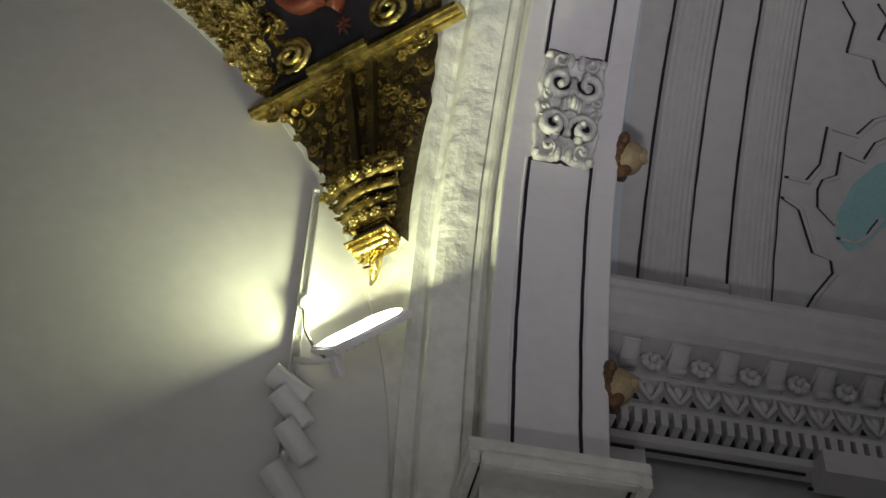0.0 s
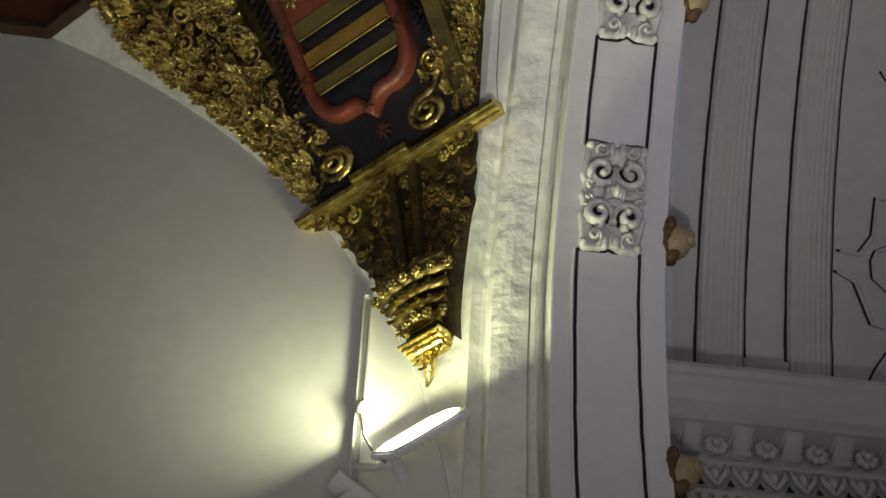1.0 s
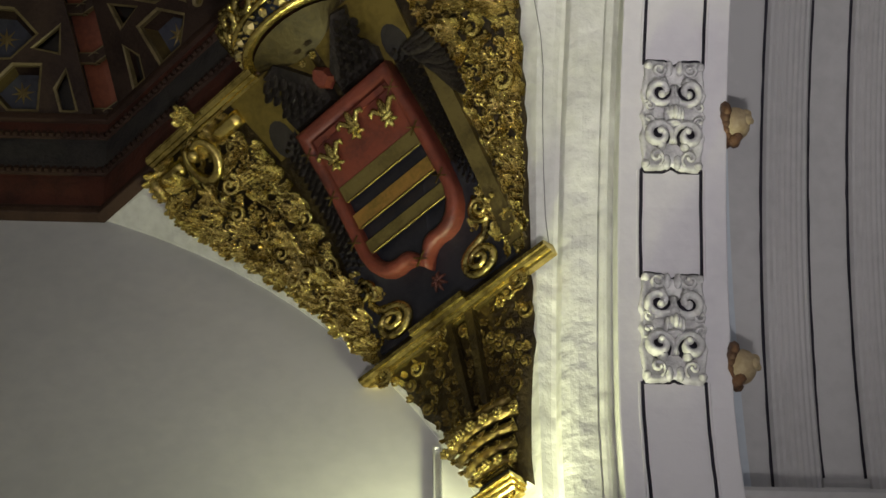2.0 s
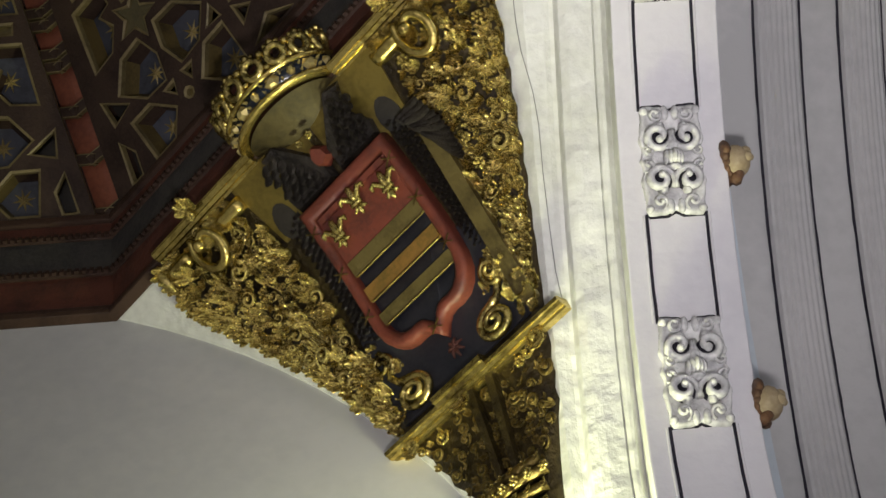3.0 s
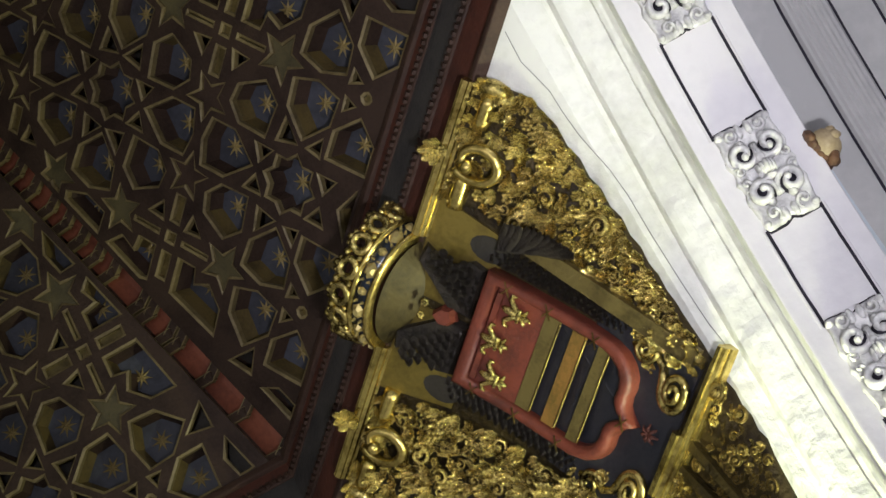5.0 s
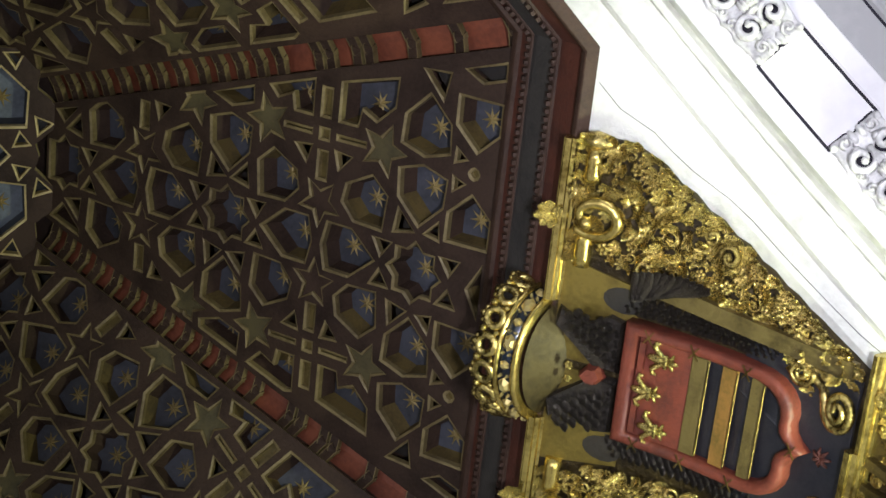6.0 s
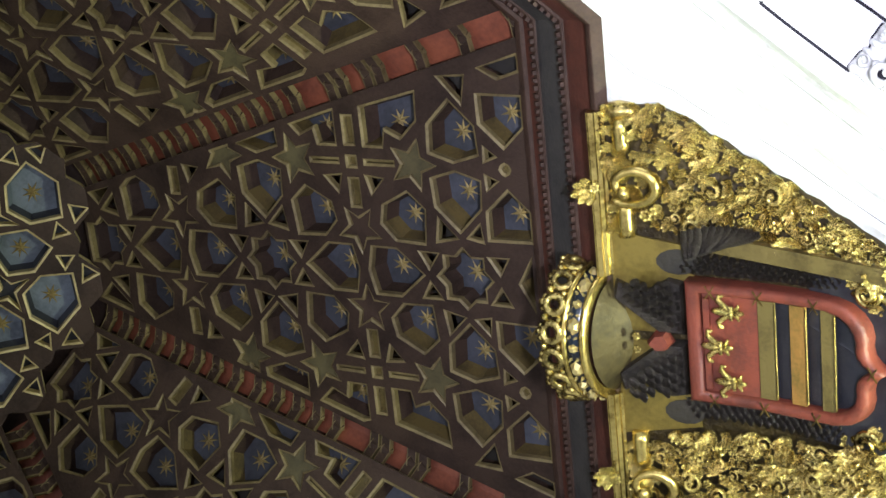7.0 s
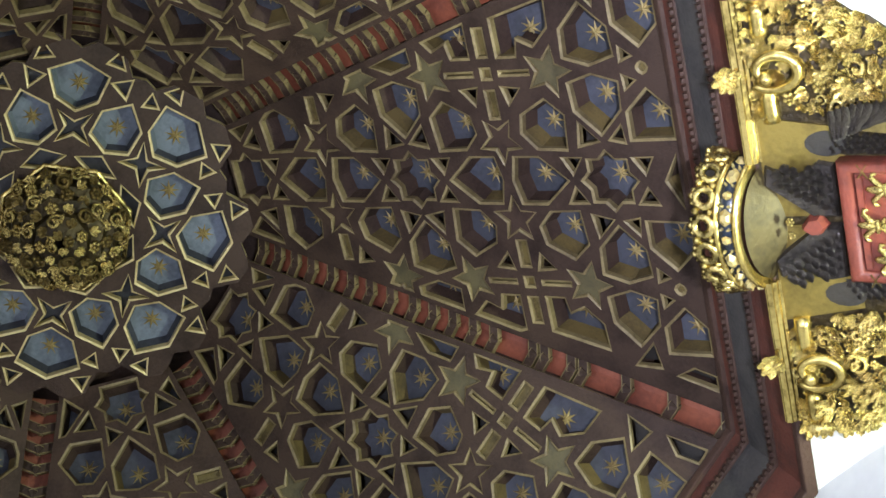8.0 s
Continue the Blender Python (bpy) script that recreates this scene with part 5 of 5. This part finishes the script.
for dx, w in ((0.0, 0.062), (0.0, 0.074)):
    prof = [(3.19, 5.425), (3.105, 5.425), (3.10, 5.405), (3.118, 5.395), (3.135, 5.378), (3.158, 5.372), (3.170, 5.352), (3.19, 5.345)]
    if w > 0.07:
        prof = [(3.19, 5.426), (3.096, 5.426), (3.096, 5.412), (3.19, 5.412)]
    vs = grid(bm, [[Vector((dx + w * t, y, z)) for t in (-0.5, -0.2, 0.2, 0.5)] for y, z in prof])
    bm.faces.new([r[0] for r in vs])
    bm.faces.new([r[-1] for r in vs][::-1])
tube(bm, [Vector((-0.03, 3.168, 5.358)), Vector((0.03, 3.168, 5.358))], [0.016, 0.016], 9)
BRACKET = data_of("bracket", bm, NAVE)
bm = bmesh.new()
for i in range(7):
    a = math.tau * i / 7
    ball(bm, (0.028 * math.cos(a), 3.165, 5.385 + 0.026 * math.sin(a)), 0.018, seg=7, rings=5, squash=(1, 0.8, 1))
ball(bm, (0, 3.15, 5.385), 0.016, seg=7, rings=5)
FLOWERET = data_of("flower", bm, NAVE)
bm = bmesh.new()
for s in (-1, 1):
    tube(bm, [Vector((s * 0.042, 3.175, 5.30)), Vector((s * 0.034, 3.165, 5.25)), Vector((0, 3.17, 5.205))], [0.008, 0.012, 0.008], 6)
ball(bm, (0, 3.185, 5.265), 0.026, seg=8, rings=6, squash=(0.8, 0.7, 1.2))
EGG = data_of("egg_and_leaf", bm, NAVE)
for i in range(11):
    x = 4.03 + 0.182 * i
    for me, nm, dx in ((BRACKET, "bracket", 0.0), (FLOWERET, "flower", 0.091)):
        ob = new(nm, me)
        ob.parent, ob.location = entab, (x + dx, 0, 0)
for i in range(22):
    ob = new("egg_and_leaf", EGG)
    ob.parent, ob.location = entab, (4.0 + 0.105 * i, 0, 0)
    # black triangle paints the shade between two eggs
    bm = bmesh.new()
    prism(bm, [(-0.014, 0.0), (0.014, 0.0), (0.0, 0.028)], 0.0, 0.003, lambda u, v, o: Vector((4.0525 + 0.105 * i + u, 3.185 - o, 5.212 + v)))
    part("gap_shade", bm, INK, entab)
for i in range(46):
    bm = bmesh.new()
    box(bm, (3.96 + 0.0475 * i, 3.205, 5.135), (0.026, 0.062, 0.068))
    part("tooth", bm, NAVE, entab)
    # black block paints the shade between two teeth
    bm = bmesh.new()
    box(bm, (3.984 + 0.0475 * i, 3.232, 5.12), (0.017, 0.008, 0.045))
    part("tooth_shade", bm, INK, entab)
for z, x0, x1 in ((5.05, 3.92, 4.06), (5.05, 4.10, 4.68), (4.99, 4.68, 6.0)):
    bm = bmesh.new()
    box(bm, ((x0 + x1) / 2, 3.256, z), (x1 - x0, 0.006, 0.011))
    part("painted_line", bm, INK, entab)
bm = bmesh.new()
box(bm, (5.9, 3.20, 5.03), (2.4, 0.12, 0.10))
part("step", bm, NAVE, entab)

# ================================================================ lights on the north wall
YN = AP + NICHE
rail = thing("track_rail", "slim aluminium lighting rail fixed upright on the wall", "lighting rail")
bm = bmesh.new()
for dx, w, d in ((-0.014, 0.008, 0.03), (0.014, 0.008, 0.03), (0.0, 0.02, 0.012)):
    box(bm, (2.862 + dx, YN - d / 2, 5.2), (w, d, 1.68))
bmesh.ops.bevel(bm, geom=bm.edges[:], offset=0.002, segments=1, affect="EDGES")
part("profile", bm, ALU, rail)
bm = bmesh.new()
box(bm, (2.862, YN - 0.012, 6.045), (0.036, 0.026, 0.012))
part("end_cap", bm, LAMPWHITE, rail)

SPOTS = ((2.855, 5.03, (-0.70, -0.20, 0.35), True), (2.875, 4.935, (-0.62, -0.25, 0.55), False), (2.90, 4.80, (-0.62, -0.35, 0.60), True), (2.875, 4.62, (-0.62, -0.35, 0.62), True))
for x, z, d, dark in SPOTS:
    spot = thing("spotlight", "white cylindrical track spotlight, switched off, on the rail", "spotlight", "spotlights on the rail")
    c = Vector((x, 3.20, z))
    q = Vector(d).normalized().to_track_quat("Z", "Y").to_matrix().to_4x4()
    m = Matrix.Translation(c) @ q
    bm = bmesh.new()
    prof = [(0.036, -0.075), (0.041, -0.070), (0.041, 0.075), (0.038, 0.075), (0.036, 0.03)]
    vs = grid(bm, [[m @ Vector((r * math.cos(math.tau * i / 28), r * math.sin(math.tau * i / 28), h)) for i in range(28)] for r, h in prof], True)
    bm.faces.new(vs[0])
    part("housing", bm, LAMPWHITE, spot, smooth=False)
    bm = bmesh.new()
    vs = grid(bm, [[m @ Vector((r * math.cos(math.tau * i / 28), r * math.sin(math.tau * i / 28), h)) for i in range(28)] for r, h in ((0.0365, 0.07), (0.034, 0.04), (0.002, 0.035))], True)
    part("lens", bm, BLACK, spot)
    bm = bmesh.new()
    tube(bm, [c, Vector((x - 0.005, 3.26, z - 0.02)), Vector((2.862, YN - 0.02, z - 0.03))], [0.012, 0.010, 0.012], 8)
    ball(bm, (x - 0.005, 3.255, z - 0.02), 0.018, seg=8, rings=6)
    part("joint", bm, LAMPWHITE, spot, smooth=True)

lampfix = thing("floodlight", "lit slim white LED floodlight on a wall bracket", "floodlight")
ex = Vector((0.253, 0, 0.241)).normalized()
ez = (FLOOD_N - ex * FLOOD_N.dot(ex)).normalized()
ey = ez.cross(ex)
lm = Matrix((ex, ey, ez)).transposed().to_4x4()
lm.translation = FLOOD
bm = bmesh.new()
box(bm, (0, 0, -0.024), (0.345, 0.16, 0.03), lm)
bmesh.ops.bevel(bm, geom=bm.edges[:], offset=0.008, segments=2, affect="EDGES")
part("housing", bm, LAMPWHITE, lampfix)
for i in range(9):
    bm = bmesh.new()
    box(bm, (-0.14 + 0.035 * i, 0, -0.045), (0.005, 0.10, 0.012), lm)
    part("cooling_fin", bm, LAMPWHITE, lampfix)
bm = bmesh.new()
bm.faces.new([bm.verts.new(lm @ Vector((x, y, -0.006))) for x, y in ((-0.165, -0.035), (-0.10, -0.072), (0.11, -0.072), (0.165, -0.03), (0.165, 0.03), (0.11, 0.072), (-0.10, 0.072), (-0.165, 0.035))])
part("glowing_panel", bm, GLOW, lampfix, "white glowing LED panel")
bm = bmesh.new()
box(bm, (-0.125, 0.02, -0.085), (0.032, 0.045, 0.10), lm)
bmesh.ops.bevel(bm, geom=bm.edges[:], offset=0.004, segments=1, affect="EDGES")
part("bracket", bm, LAMPWHITE, lampfix)
bm = bmesh.new()
p = lm @ Vector((-0.14, 0.02, -0.06))
tube(bm, [p, Vector((p.x - 0.04, (p.y + YN) / 2, p.z + 0.02)), Vector((2.862, YN - 0.02, p.z + 0.04))], [0.012, 0.012, 0.014], 8)
part("arm", bm, LAMPWHITE, lampfix, smooth=True)
bm = bmesh.new()
ball(bm, (2.868, YN - 0.04, 5.43), 0.022, seg=10, rings=7, squash=(1, 1, 1.5))
part("cable_gland", bm, LAMPWHITE, lampfix, smooth=True)
bm = bmesh.new()
q0 = lm @ Vector((-0.16, 0.02, -0.05))
tube(bm, [q0, q0 + Vector((-0.03, 0.03, 0.05)), Vector((2.88, YN - 0.09, 5.25)), Vector((2.868, YN - 0.04, 5.40))], [0.005] * 4, 6)
part("lead", bm, CABLE, lampfix, smooth=True)
flood = area_lamp("floodlight_beam", FLOOD + ez * 0.004, ez, 0.32, 0.14, FLOOD_W, (0.93, 1.0, 0.58))

# a thin cable that runs down the white pendentive
bm = bmesh.new()
path = [(1.20, 7.56), (1.11, 7.50), (1.045, 7.40), (0.985, 7.34), (0.93, 7.27), (0.86, 7.14), (0.80, 7.05), (0.70, 6.92), (0.60, 6.76), (0.52, 6.60), (0.47, 6.45)]
tube(bm, [on_pend(u, z, 0.006 + 0.004 * math.sin(9 * z)) for u, z in path], [0.002] * len(path), 5)
tagged(link("cable", bm, CABLE), "thin grey cable tacked along the white pendentive", "cable")
